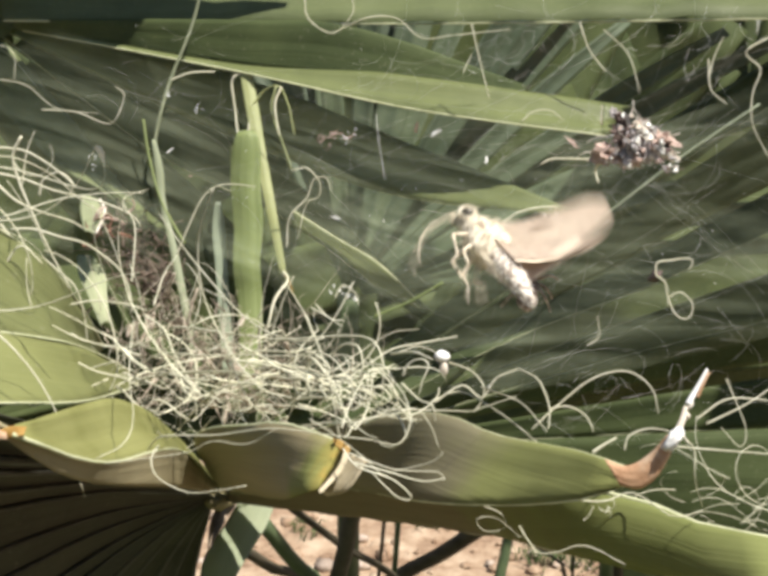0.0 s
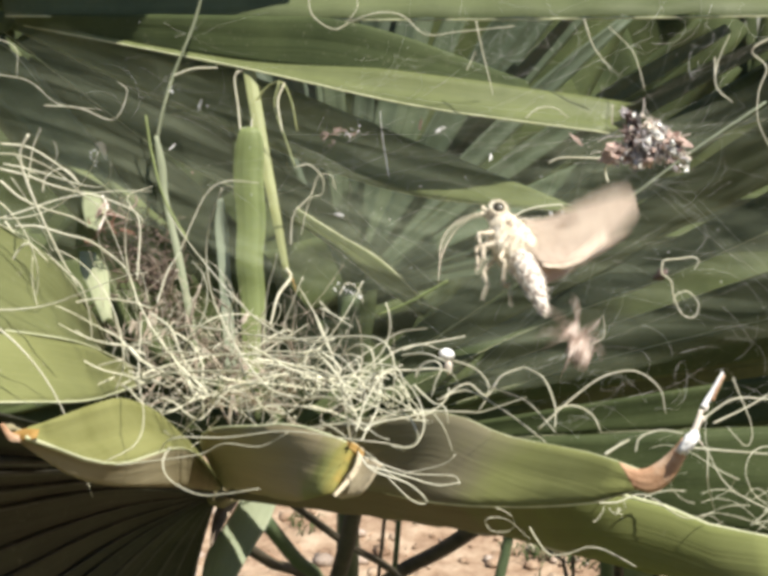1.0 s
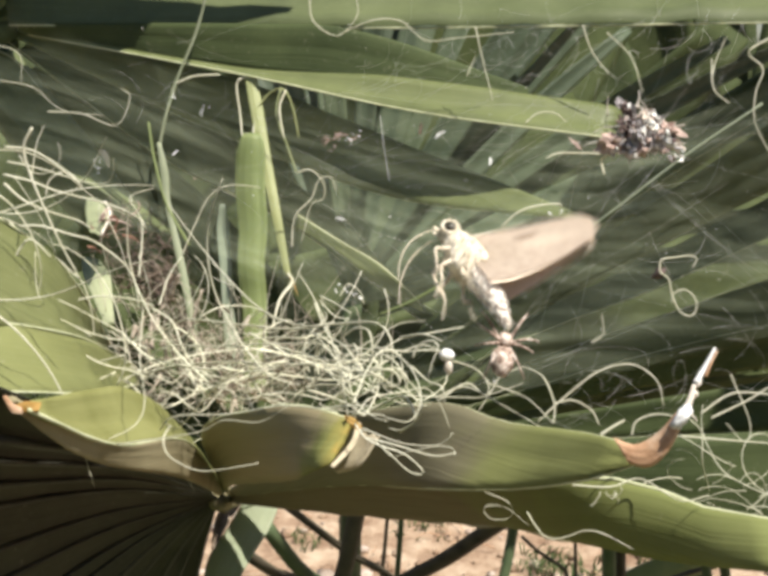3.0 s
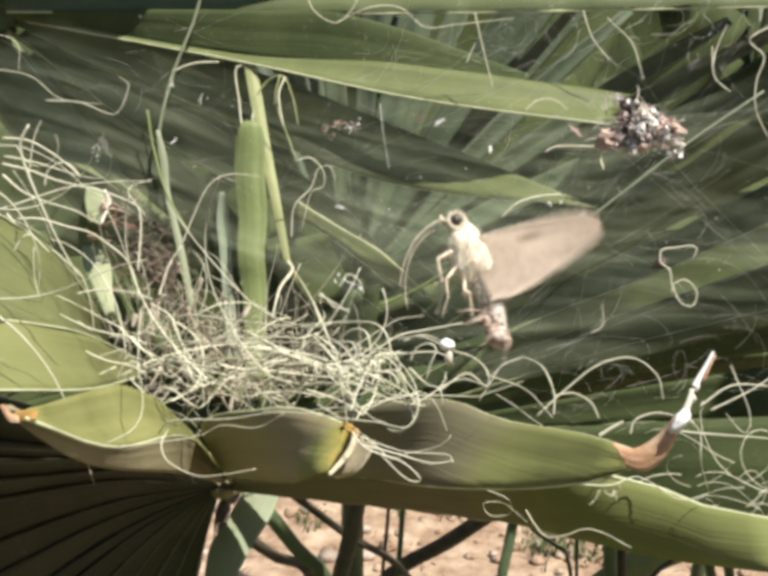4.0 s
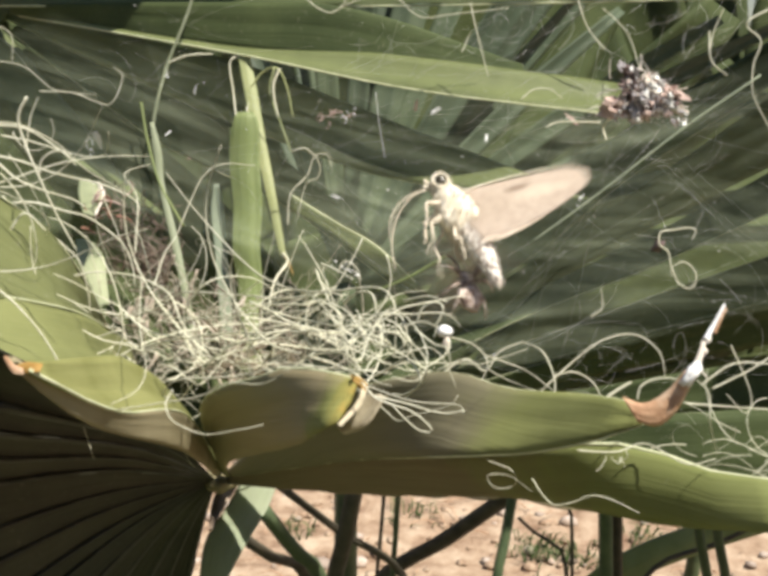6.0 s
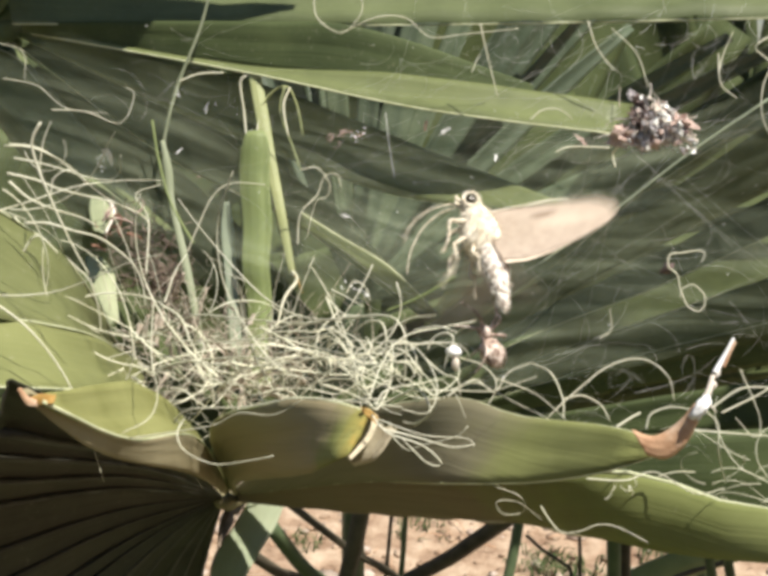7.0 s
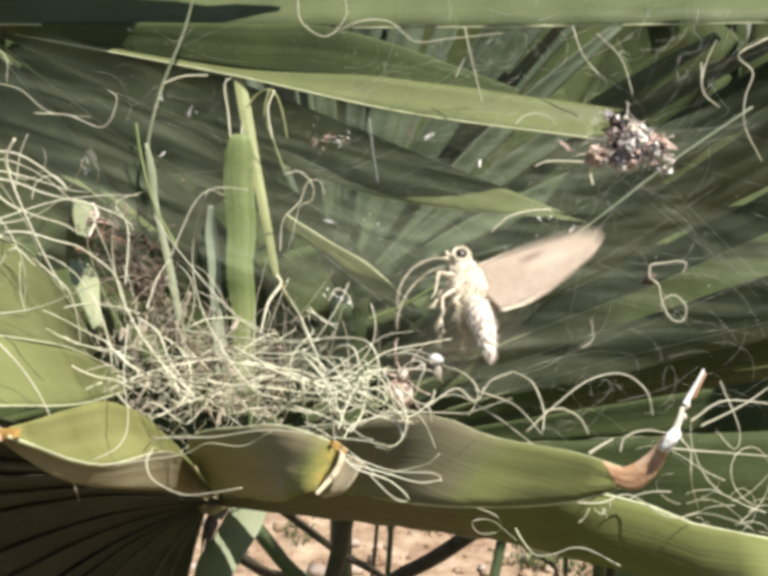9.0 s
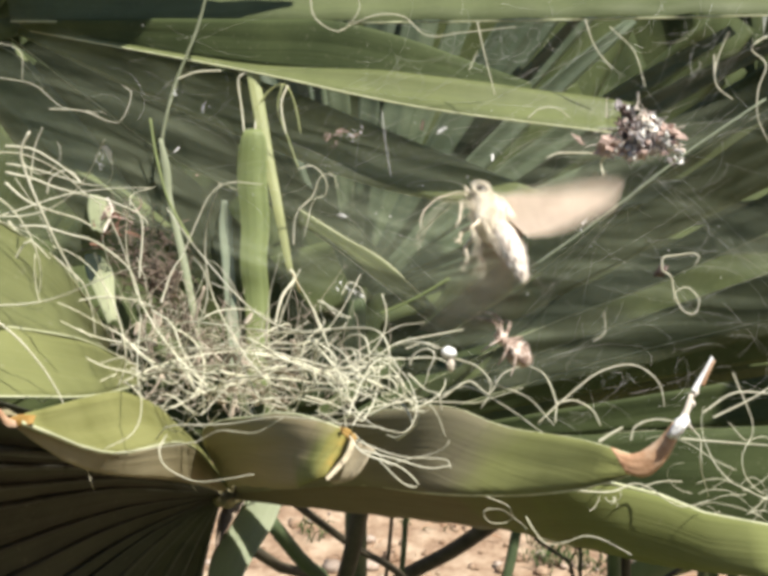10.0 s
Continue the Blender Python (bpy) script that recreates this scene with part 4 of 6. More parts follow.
# ---- fibres ----
def fibres():
    t = thing("fibre_tangle", "tangle of pale curly palm fibres on the leaf ends", "palm fibres", (-0.0139, -0.0661, 0.5818))
    rng = random.Random(9)
    bm = bmesh.new()
    # the nest over the middle of the front leaf
    a, b = Vector((-0.0379, -0.0271, 0.5742)), Vector((0.0005, -0.0849, 0.5888))
    c = Vector((-0.0150, -0.0552, 0.5853)) - Vector((-0.0150, -0.0561, 0.5807))

    def resting(points):
        out = []
        for p in points:
            base = a.lerp(b, min(1, max(0, (p.x - a.x) / (b.x - a.x))))
            y = max(p.y, base.y - 0.003 + 0.2 * (p.y - base.y))
            low = base.z - 0.0055
            out.append(Vector((p.x, y, p.z if p.z > low else low + 0.3 * (low - p.z))))
        return out

    for k in range(24):
        u = rng.random() ** 0.7
        s = a.lerp(b, u) + c * rng.gauss(-0.5, 0.5) + Vector((0, rng.gauss(0, 0.008), 0))
        ang = rng.uniform(0, 6.28)
        wander = curly(rng, s, (math.cos(ang), rng.gauss(0, 0.4), 0.7 * math.sin(ang)), rng.uniform(0.008, 0.026), rng.uniform(0.03, 0.5))
        tube(bm, resting(wander), rng.uniform(0.00005, 0.00012), 0.00004, 26, 4)
    # long strands that lie across the nest
    for k in range(8):
        s = Vector((-0.0396, -0.0364, 0.5786)).lerp(Vector((-0.0128, -0.0751, 0.5877)), rng.random()) + c * rng.gauss(0.1, 0.4) + Vector((0, rng.gauss(0, 0.006), 0))
        tube(bm, resting(curly(rng, s, (1, rng.gauss(-0.1, 0.2), rng.gauss(0.08, 0.12)), rng.uniform(0.012, 0.022), 0.07)), rng.uniform(0.00007, 0.00013), 0.00005, 24, 4)
    # bright curled strands heaped over one another
    for k in range(30):
        s = Vector((-0.0410, -0.0300, 0.5745)).lerp(Vector((-0.0060, -0.0770, 0.5872)), rng.random()) + c * rng.gauss(-0.1, 0.55) + Vector((0, rng.gauss(-0.001, 0.005), 0))
        ang = rng.gauss(0.2, 0.45) + (math.pi if k % 2 else 0)
        tube(bm, resting(curly(rng, s, (math.cos(ang), rng.gauss(0, 0.3), 0.8 * math.sin(ang)), rng.uniform(0.014, 0.032), rng.uniform(0.04, 0.24), 18)), rng.uniform(0.00009, 0.00016), 0.00006, 34, 5)
    # open loops at its end
    for k in range(16):
        s = Vector((-0.0097, -0.0703, 0.5861)).lerp(Vector((0.0018, -0.0899, 0.5895)), rng.random()) + Vector((0, rng.gauss(0, 0.006), rng.gauss(0.0, 0.0016)))
        tube(bm, resting(curly(rng, s, (rng.gauss(0, 1), rng.gauss(0, 0.2), rng.gauss(0.4, 1)), rng.uniform(0.007, 0.013), rng.uniform(0.3, 0.55), 18)), rng.uniform(0.00006, 0.00013), 0.00004, 34, 4)
    # upright wisps behind the nest
    for k in range(24):
        u = rng.random()
        s = Vector((-0.0569, 0.0300, 0.5549)).lerp(Vector((-0.0202, 0.0205, 0.5565)), u) + Vector((0, rng.gauss(0, 0.015), rng.uniform(-0.004, 0.008)))
        tube(bm, curly(rng, s, (rng.gauss(0, 0.45), rng.gauss(0, 0.3), 1), rng.uniform(0.012, 0.032), rng.uniform(0.14, 0.36)), rng.uniform(0.00005, 0.00012), 0.00004, 22, 4)
    # fine wisps low behind the leaf ends
    for k in range(30):
        s = Vector((-0.0471, -0.0047, 0.5590)).lerp(Vector((-0.0155, -0.0281, 0.5680)), rng.random()) + Vector((0, rng.gauss(0, 0.008), rng.gauss(0, 0.002)))
        tube(bm, curly(rng, s, (rng.gauss(0, 0.8), rng.gauss(0, 0.3), 0.8), rng.uniform(0.006, 0.016), rng.uniform(0.08, 0.35)), rng.uniform(0.00004, 0.00008), 0.00003, 18, 4)
    part("fibre_mat", bm, FIBRE, t)["kind"] = "stuff"
    # matted short tan fuzz under and behind the long strands
    bm = bmesh.new()
    for k in range(130):
        u = rng.random()
        s = Vector((-0.0415, -0.0180, 0.5675)).lerp(Vector((-0.0030, -0.0790, 0.5865)), u) + Vector((rng.gauss(0, 0.003), rng.gauss(0.006, 0.006), rng.gauss(-0.0002, 0.0022)))
        tube(bm, resting(curly(rng, s, (rng.gauss(0, 1), rng.gauss(0, 0.4), rng.gauss(0.3, 0.7)), rng.uniform(0.003, 0.010), rng.uniform(0.1, 0.5), 8)), rng.uniform(0.00003, 0.00007), 0.00002, 12, 3)
    for k in range(110):
        s = Vector((-0.0660, 0.0700, 0.5560)).lerp(Vector((-0.0200, 0.0500, 0.5520)), rng.random()) + Vector((rng.gauss(0, 0.004), rng.gauss(0, 0.008), rng.gauss(0.001, 0.0045)))
        tube(bm, curly(rng, s, (rng.gauss(0, 0.7), rng.gauss(0, 0.3), 0.8), rng.uniform(0.005, 0.016), rng.uniform(0.1, 0.4), 8), rng.uniform(0.00006, 0.00013), 0.00004, 12, 3)
    part("fuzz", bm, FUZZ, t, "matted tan fuzz")["kind"] = "stuff"
    # flat shreds of dry leaf base caught among the fibres
    bm = bmesh.new()
    for k in range(96):
        if k % 3:
            s = Vector((-0.0640, 0.0680, 0.5560)).lerp(Vector((-0.0240, 0.0480, 0.5530)), rng.random()) + Vector((rng.gauss(0, 0.004), rng.gauss(0.004, 0.005), rng.gauss(0.0, 0.004)))
        else:
            s = Vector((-0.0430, 0.0020, 0.5630)).lerp(Vector((-0.0080, -0.0420, 0.5740)), rng.random()) + Vector((rng.gauss(0, 0.003), rng.gauss(0.004, 0.004), rng.gauss(0.0, 0.0022)))
        tube(bm, curly(rng, s, (rng.gauss(0, 0.8), rng.gauss(0, 0.3), rng.gauss(0.2, 0.8)), rng.uniform(0.003, 0.010), 0.12, 6), rng.uniform(0.0004, 0.0011), 0.0003, 8, 6, 0.18)
    part("dry_shred", bm, SHRED, t, "pinkish tan shreds of dry leaf base")["kind"] = "stuff"
    # long fibres that sweep in from the left
    for k in range(7):
        low = k % 3 == 2
        a, b = (Vector((-0.0502, -0.0540, 0.5930)), Vector((-0.0483, -0.0600, 0.5884))) if low else (Vector((-0.0570, -0.0313, 0.6046)), Vector((-0.0533, -0.0431, 0.5968)))
        s = a.lerp(b, rng.random()) + Vector((0, rng.gauss(0, 0.006), 0))
        pts = curly(rng, s, (1, rng.uniform(0, 0.5), rng.uniform(-0.5, 0.3)), rng.uniform(0.012, 0.030), rng.uniform(0.07, 0.24), drift=(0, 0, rng.uniform(-0.13, 0.0)))
        part("fibre", strand(pts, rng.uniform(0.00006, 0.00014), 0.00004, 26, 5), FIBRE, t)
    for k in range(4):
        s = Vector((-0.0669, 0.0093, 0.6038)).lerp(Vector((-0.0537, 0.0370, 0.5889)), rng.random()) + Vector((0, rng.gauss(0, 0.01), rng.gauss(0, 0.003)))
        pts = curly(rng, s, (rng.gauss(0.2, 0.3), rng.gauss(0, 0.2), -1), rng.uniform(0.012, 0.03), rng.uniform(0.03, 0.12))
        part("fibre", strand(pts, rng.uniform(0.00006, 0.00013), 0.00004, 26, 5), FIBRE, t)

    def fibre(r, *points):
        part("fibre", strand(points, r, r * 0.55, 36, 6), FIBRE, t)

    fibre(0.000068, (-0.0206, -0.0907, 0.5867), (-0.0189, -0.0924, 0.5885), (-0.0138, -0.0951, 0.5896), (-0.0089, -0.0988, 0.5915), (-0.0037, -0.1026, 0.5923), (-0.0008, -0.1027, 0.5920))
    fibre(0.000068, (-0.0195, -0.0916, 0.5874), (-0.0199, -0.0928, 0.5865), (-0.0191, -0.0940, 0.5854), (-0.0163, -0.0961, 0.5850), (-0.0135, -0.0979, 0.5859), (-0.0110, -0.0988, 0.5867))
    fibre(0.000061, (-0.0247, -0.0900, 0.5851), (-0.0204, -0.0918, 0.5863), (-0.0166, -0.0935, 0.5875), (-0.0142, -0.0952, 0.5891), (-0.0111, -0.0972, 0.5896), (-0.0086, -0.0988, 0.5914))
    fibre(0.000068, (-0.0279, -0.0643, 0.5915), (-0.0259, -0.0750, 0.5888), (-0.0231, -0.0854, 0.5878), (-0.0232, -0.0887, 0.5865), (-0.0251, -0.0909, 0.5859))
    fibre(0.000171, (-0.0471, 0.0550, 0.5767), (-0.0444, 0.0563, 0.5831), (-0.0411, 0.0576, 0.5894), (-0.0368, 0.0582, 0.5919), (-0.0297, 0.0581, 0.5915))
    fibre(0.000171, (-0.0478, 0.0333, 0.5704), (-0.0478, 0.0443, 0.5744), (-0.0471, 0.0550, 0.5767))
    fibre(0.000072, (-0.0032, -0.1016, 0.5926), (-0.0024, -0.0963, 0.5935), (-0.0008, -0.0939, 0.5949), (0.0013, -0.0942, 0.5933), (0.0021, -0.0966, 0.5915), (0.0012, -0.0989, 0.5903), (-0.0008, -0.0999, 0.5909))
    fibre(0.000061, (-0.0028, -0.1027, 0.5922), (-0.0019, -0.1005, 0.5927), (0.0008, -0.0985, 0.5926), (0.0025, -0.0945, 0.5917), (0.0037, -0.0948, 0.5905), (0.0045, -0.0952, 0.5885))
    fibre(0.000076, (-0.0030, -0.1038, 0.5917), (-0.0019, -0.1050, 0.5908), (0.0007, -0.1051, 0.5898), (0.0021, -0.1054, 0.5885), (0.0010, -0.1054, 0.5886), (-0.0008, -0.1051, 0.5903))
    fibre(0.000076, (-0.0022, -0.1040, 0.5907), (0.0003, -0.1050, 0.5904), (0.0028, -0.1051, 0.5897), (0.0045, -0.1051, 0.5899))
    fibre(0.000049, (-0.0026, -0.1038, 0.5914), (0.0007, -0.1050, 0.5906), (0.0040, -0.1041, 0.5900), (0.0045, -0.1042, 0.5893))
    fibre(0.000190, (0.0083, 0.0108, 0.5574), (0.0133, 0.0115, 0.5604), (0.0169, 0.0110, 0.5582), (0.0196, 0.0118, 0.5617), (0.0237, 0.0122, 0.5634))
    fibre(0.000190, (0.0112, 0.0219, 0.5618), (0.0151, 0.0168, 0.5617), (0.0172, 0.0115, 0.5604), (0.0169, 0.0110, 0.5577), (0.0155, 0.0105, 0.5555))
    fibre(0.000152, (0.0017, 0.0222, 0.5637), (0.0055, 0.0225, 0.5648), (0.0093, 0.0223, 0.5635))
    fibre(0.000133, (0.0066, -0.0179, 0.5670), (0.0112, -0.0175, 0.5685), (0.0163, -0.0277, 0.5685), (0.0164, -0.0665, 0.5785))
    fibre(0.000114, (0.0143, -0.0173, 0.5692), (0.0204, -0.0178, 0.5669), (0.0205, -0.0472, 0.5726))
    fibre(0.000171, (0.0237, 0.0122, 0.5634), (0.0259, 0.0022, 0.5644), (0.0264, -0.0083, 0.5632), (0.0235, -0.0281, 0.5663))
    fibre(0.000133, (0.0197, -0.0377, 0.5695), (0.0234, -0.0369, 0.5728), (0.0282, -0.0362, 0.5764), (0.0329, -0.0359, 0.5773), (0.0363, -0.0364, 0.5750), (0.0372, -0.0370, 0.5716))
    fibre(0.000133, (0.0235, -0.0275, 0.5690), (0.0264, -0.0274, 0.5694), (0.0290, -0.0277, 0.5680), (0.0292, -0.0329, 0.5675))
    fibre(0.000160, (0.0190, -0.0856, 0.5845), (0.0202, -0.0855, 0.5853), (0.0212, -0.0853, 0.5858))
    fibre(0.000095, (0.0240, -0.0761, 0.5811), (0.0245, -0.0758, 0.5825), (0.0265, -0.0756, 0.5832), (0.0289, -0.0757, 0.5829))
    fibre(0.000068, (0.0272, -0.0853, 0.5859), (0.0283, -0.0855, 0.5847), (0.0284, -0.0860, 0.5820), (0.0305, -0.0818, 0.5775))
    fibre(0.000114, (0.0343, -0.0569, 0.5743), (0.0390, -0.0570, 0.5739), (0.0441, -0.0570, 0.5735), (0.0472, -0.0570, 0.5732))
    fibre(0.000095, (0.0183, -0.0752, 0.5754), (0.0223, -0.0752, 0.5752), (0.0254, -0.0750, 0.5760), (0.0284, -0.0792, 0.5754), (0.0313, -0.0791, 0.5759))
    fibre(0.000152, (0.0452, -0.0276, 0.5675), (0.0496, -0.0270, 0.5703), (0.0545, -0.0269, 0.5703), (0.0597, -0.0270, 0.5695))
    fibre(0.000152, (0.0467, -0.0277, 0.5668), (0.0525, -0.0271, 0.5696), (0.0568, -0.0265, 0.5724))
    fibre(0.000114, (0.0527, -0.0167, 0.5703), (0.0557, -0.0182, 0.5629), (0.0549, -0.0188, 0.5599), (0.0519, -0.0183, 0.5629))
    fibre(0.000084, (0.0139, -0.0740, 0.5719), (0.0147, -0.0752, 0.5708), (0.0158, -0.0764, 0.5700), (0.0176, -0.0773, 0.5706), (0.0193, -0.0780, 0.5716), (0.0210, -0.0790, 0.5717), (0.0235, -0.0812, 0.5711))
    fibre(0.000053, (0.0103, -0.0632, 0.5697), (0.0131, -0.0634, 0.5685), (0.0134, -0.0638, 0.5669), (0.0111, -0.0638, 0.5666), (0.0103, -0.0636, 0.5680), (0.0126, -0.0635, 0.5680), (0.0145, -0.0705, 0.5689))
    fibre(0.000171, (0.0452, 0.0011, 0.5832), (0.0455, 0.0015, 0.5853), (0.0479, 0.0016, 0.5857), (0.0504, 0.0017, 0.5860), (0.0515, 0.0016, 0.5854), (0.0508, 0.0013, 0.5840))
    fibre(0.000152, (0.0452, 0.0011, 0.5832), (0.0468, 0.0009, 0.5820), (0.0473, 0.0004, 0.5795), (0.0487, -0.0002, 0.5766), (0.0508, -0.0003, 0.5760), (0.0515, 0.0002, 0.5783), (0.0496, 0.0006, 0.5803), (0.0475, 0.0004, 0.5795), (0.0473, 0.0000, 0.5779))
    fibre(0.000114, (0.0345, 0.0035, 0.5702), (0.0365, 0.0038, 0.5717), (0.0363, 0.0045, 0.5752))
    fibre(0.000114, (-0.0550, -0.0309, 0.6066), (-0.0509, -0.0309, 0.6062), (-0.0477, -0.0263, 0.6034), (-0.0442, -0.0222, 0.5987), (-0.0408, -0.0128, 0.5945))
    fibre(0.000114, (-0.0503, -0.0316, 0.6026), (-0.0496, -0.0307, 0.6072), (-0.0485, -0.0302, 0.6099))
    fibre(0.000114, (-0.0401, -0.0146, 0.5855), (-0.0420, -0.0030, 0.5924), (-0.0464, 0.0077, 0.5953), (-0.0443, 0.0181, 0.5959))
    fibre(0.000114, (-0.0934, 0.0741, 0.6230), (-0.0866, 0.0737, 0.6207), (-0.0861, 0.0724, 0.6141))
    fibre(0.000152, (-0.0800, 0.0711, 0.6076), (-0.0721, 0.0711, 0.6071), (-0.0642, 0.0706, 0.6045), (-0.0610, 0.0719, 0.6106), (-0.0630, 0.0723, 0.6128))
    fibre(0.000114, (-0.0912, 0.0724, 0.6147), (-0.0833, 0.0722, 0.6130), (-0.0766, 0.0712, 0.6079), (-0.0670, 0.0711, 0.6067))
    fibre(0.000152, (-0.0197, 0.0770, 0.6335), (-0.0188, 0.0759, 0.6279), (-0.0132, 0.0752, 0.6246), (-0.0087, 0.0762, 0.6290), (-0.0089, 0.0771, 0.6334))
    fibre(0.000152, (-0.0133, 0.0773, 0.6246), (-0.0053, 0.0760, 0.6280), (0.0015, 0.0760, 0.6278), (0.0071, 0.0752, 0.6235), (0.0150, 0.0754, 0.6241), (0.0274, 0.0758, 0.6253))
    fibre(0.000171, (0.0186, 0.0760, 0.6265), (0.0201, 0.0746, 0.6199), (0.0226, 0.0726, 0.6099))
    fibre(0.000133, (0.0166, 0.0737, 0.6155), (0.0186, 0.0746, 0.6199))
    fibre(0.000190, (0.0433, 0.0763, 0.6269), (0.0455, 0.0751, 0.6208), (0.0494, 0.0741, 0.6158))
    fibre(0.000114, (0.0489, 0.0760, 0.6252), (0.0545, 0.0749, 0.6196), (0.0526, 0.0530, 0.6122))
    fibre(0.000152, (0.0301, 0.0717, 0.6048), (0.0330, 0.0721, 0.6070), (0.0369, 0.0722, 0.6070), (0.0397, 0.0718, 0.6048))
    fibre(0.000133, (0.0584, 0.0231, 0.6154), (0.0593, 0.0238, 0.6189), (0.0611, 0.0246, 0.6229))
    fibre(0.000171, (0.0584, 0.0238, 0.6189), (0.0588, 0.0227, 0.6136), (0.0617, 0.0222, 0.6109))
    fibre(0.000171, (0.0706, 0.0248, 0.6233), (0.0652, 0.0241, 0.6202), (0.0679, 0.0235, 0.6171), (0.0665, 0.0226, 0.6127), (0.0665, 0.0215, 0.6073), (0.0696, 0.0203, 0.6011))
    fibre(0.000152, (-0.0199, 0.0373, 0.5887), (-0.0169, 0.0379, 0.5915), (-0.0154, 0.0386, 0.5952), (-0.0129, 0.0387, 0.5956), (-0.0119, 0.0382, 0.5930))
    fibre(0.000152, (-0.0209, 0.0359, 0.5818), (-0.0203, 0.0371, 0.5877), (-0.0169, 0.0379, 0.5915))
    fibre(0.000152, (-0.0137, 0.0142, 0.5752), (-0.0110, 0.0137, 0.5726), (-0.0083, 0.0136, 0.5721))
    fibre(0.000152, (-0.0106, 0.0242, 0.5741), (-0.0091, 0.0247, 0.5764), (-0.0068, 0.0244, 0.5750), (-0.0060, 0.0240, 0.5726))
    fibre(0.000113, (-0.0120, -0.0640, 0.5856), (-0.0102, -0.0669, 0.5880), (-0.0074, -0.0717, 0.5902), (-0.0052, -0.0758, 0.5905), (-0.0040, -0.0782, 0.5896), (-0.0032, -0.0799, 0.5885))
    fibre(0.000114, (-0.0086, -0.0683, 0.5844), (-0.0086, -0.0683, 0.5866), (-0.0082, -0.0689, 0.5886), (-0.0069, -0.0712, 0.5886), (-0.0050, -0.0748, 0.5868), (-0.0039, -0.0771, 0.5850), (-0.0021, -0.0807, 0.5846), (-0.0008, -0.0836, 0.5851))
    fibre(0.000115, (-0.0054, -0.0769, 0.5914), (-0.0039, -0.0799, 0.5932), (-0.0025, -0.0828, 0.5937), (-0.0021, -0.0837, 0.5923), (-0.0023, -0.0834, 0.5904), (-0.0023, -0.0834, 0.5890), (-0.0004, -0.0875, 0.5899))
    fibre(0.000146, (-0.0171, -0.0507, 0.5863), (-0.0123, -0.0578, 0.5877), (-0.0069, -0.0666, 0.5904), (-0.0028, -0.0743, 0.5925), (-0.0011, -0.0778, 0.5928), (-0.0003, -0.0796, 0.5916), (-0.0003, -0.0796, 0.5892), (-0.0004, -0.0793, 0.5866))
    fibre(0.000106, (-0.0022, -0.0770, 0.5905), (-0.0003, -0.0811, 0.5914), (0.0005, -0.0829, 0.5910), (0.0008, -0.0835, 0.5896), (0.0018, -0.0858, 0.5891), (0.0024, -0.0873, 0.5883), (0.0021, -0.0867, 0.5865), (0.0005, -0.0829, 0.5837))
    fibre(0.000158, (-0.0392, -0.0286, 0.5782), (-0.0365, -0.0297, 0.5793), (-0.0333, -0.0332, 0.5809), (-0.0292, -0.0380, 0.5839), (-0.0263, -0.0415, 0.5850), (-0.0199, -0.0498, 0.5864), (-0.0166, -0.0545, 0.5873))
    fibre(0.000138, (-0.0359, -0.0333, 0.5755), (-0.0337, -0.0357, 0.5786), (-0.0300, -0.0398, 0.5810), (-0.0238, -0.0475, 0.5829), (-0.0173, -0.0564, 0.5855), (-0.0123, -0.0640, 0.5875), (-0.0081, -0.0711, 0.5895))
    fibre(0.000183, (-0.0366, -0.0323, 0.5744), (-0.0313, -0.0382, 0.5774), (-0.0259, -0.0447, 0.5798), (-0.0196, -0.0530, 0.5824), (-0.0162, -0.0577, 0.5835), (-0.0127, -0.0630, 0.5850))
    fibre(0.000177, (-0.0242, -0.0424, 0.5745), (-0.0229, -0.0439, 0.5773), (-0.0197, -0.0480, 0.5802), (-0.0175, -0.0510, 0.5815), (-0.0163, -0.0527, 0.5808))
    fibre(0.000122, (-0.0120, -0.0595, 0.5799), (-0.0105, -0.0619, 0.5817), (-0.0079, -0.0660, 0.5834), (-0.0056, -0.0701, 0.5844), (-0.0043, -0.0725, 0.5840), (-0.0040, -0.0731, 0.5830), (-0.0044, -0.0725, 0.5810))
    fibre(0.000176, (-0.0337, -0.0343, 0.5849), (-0.0302, -0.0385, 0.5840), (-0.0284, -0.0408, 0.5809), (-0.0257, -0.0444, 0.5782), (-0.0249, -0.0455, 0.5748), (-0.0254, -0.0450, 0.5735))
    fibre(0.000132, (-0.0022, -0.0773, 0.5842), (-0.0005, -0.0809, 0.5863), (0.0008, -0.0838, 0.5876), (0.0016, -0.0859, 0.5872), (0.0018, -0.0862, 0.5860), (0.0005, -0.0832, 0.5841), (-0.0006, -0.0809, 0.5835))
    fibre(0.000118, (-0.0082, -0.0646, 0.5931), (-0.0065, -0.0676, 0.5930), (-0.0046, -0.0711, 0.5927))
    fibre(0.000144, (-0.0087, -0.0662, 0.5927), (-0.0080, -0.0674, 0.5912), (-0.0070, -0.0691, 0.5895))
    fibre(0.000135, (-0.0235, -0.0459, 0.5712), (-0.0195, -0.0513, 0.5730), (-0.0160, -0.0560, 0.5763), (-0.0136, -0.0595, 0.5786), (-0.0113, -0.0631, 0.5811))
    fibre(0.000141, (-0.0239, -0.0457, 0.5711), (-0.0248, -0.0445, 0.5714), (-0.0227, -0.0472, 0.5743))
    fibre(0.000166, (-0.0118, -0.0588, 0.5786), (-0.0129, -0.0570, 0.5773), (-0.0122, -0.0582, 0.5771), (-0.0110, -0.0600, 0.5779))
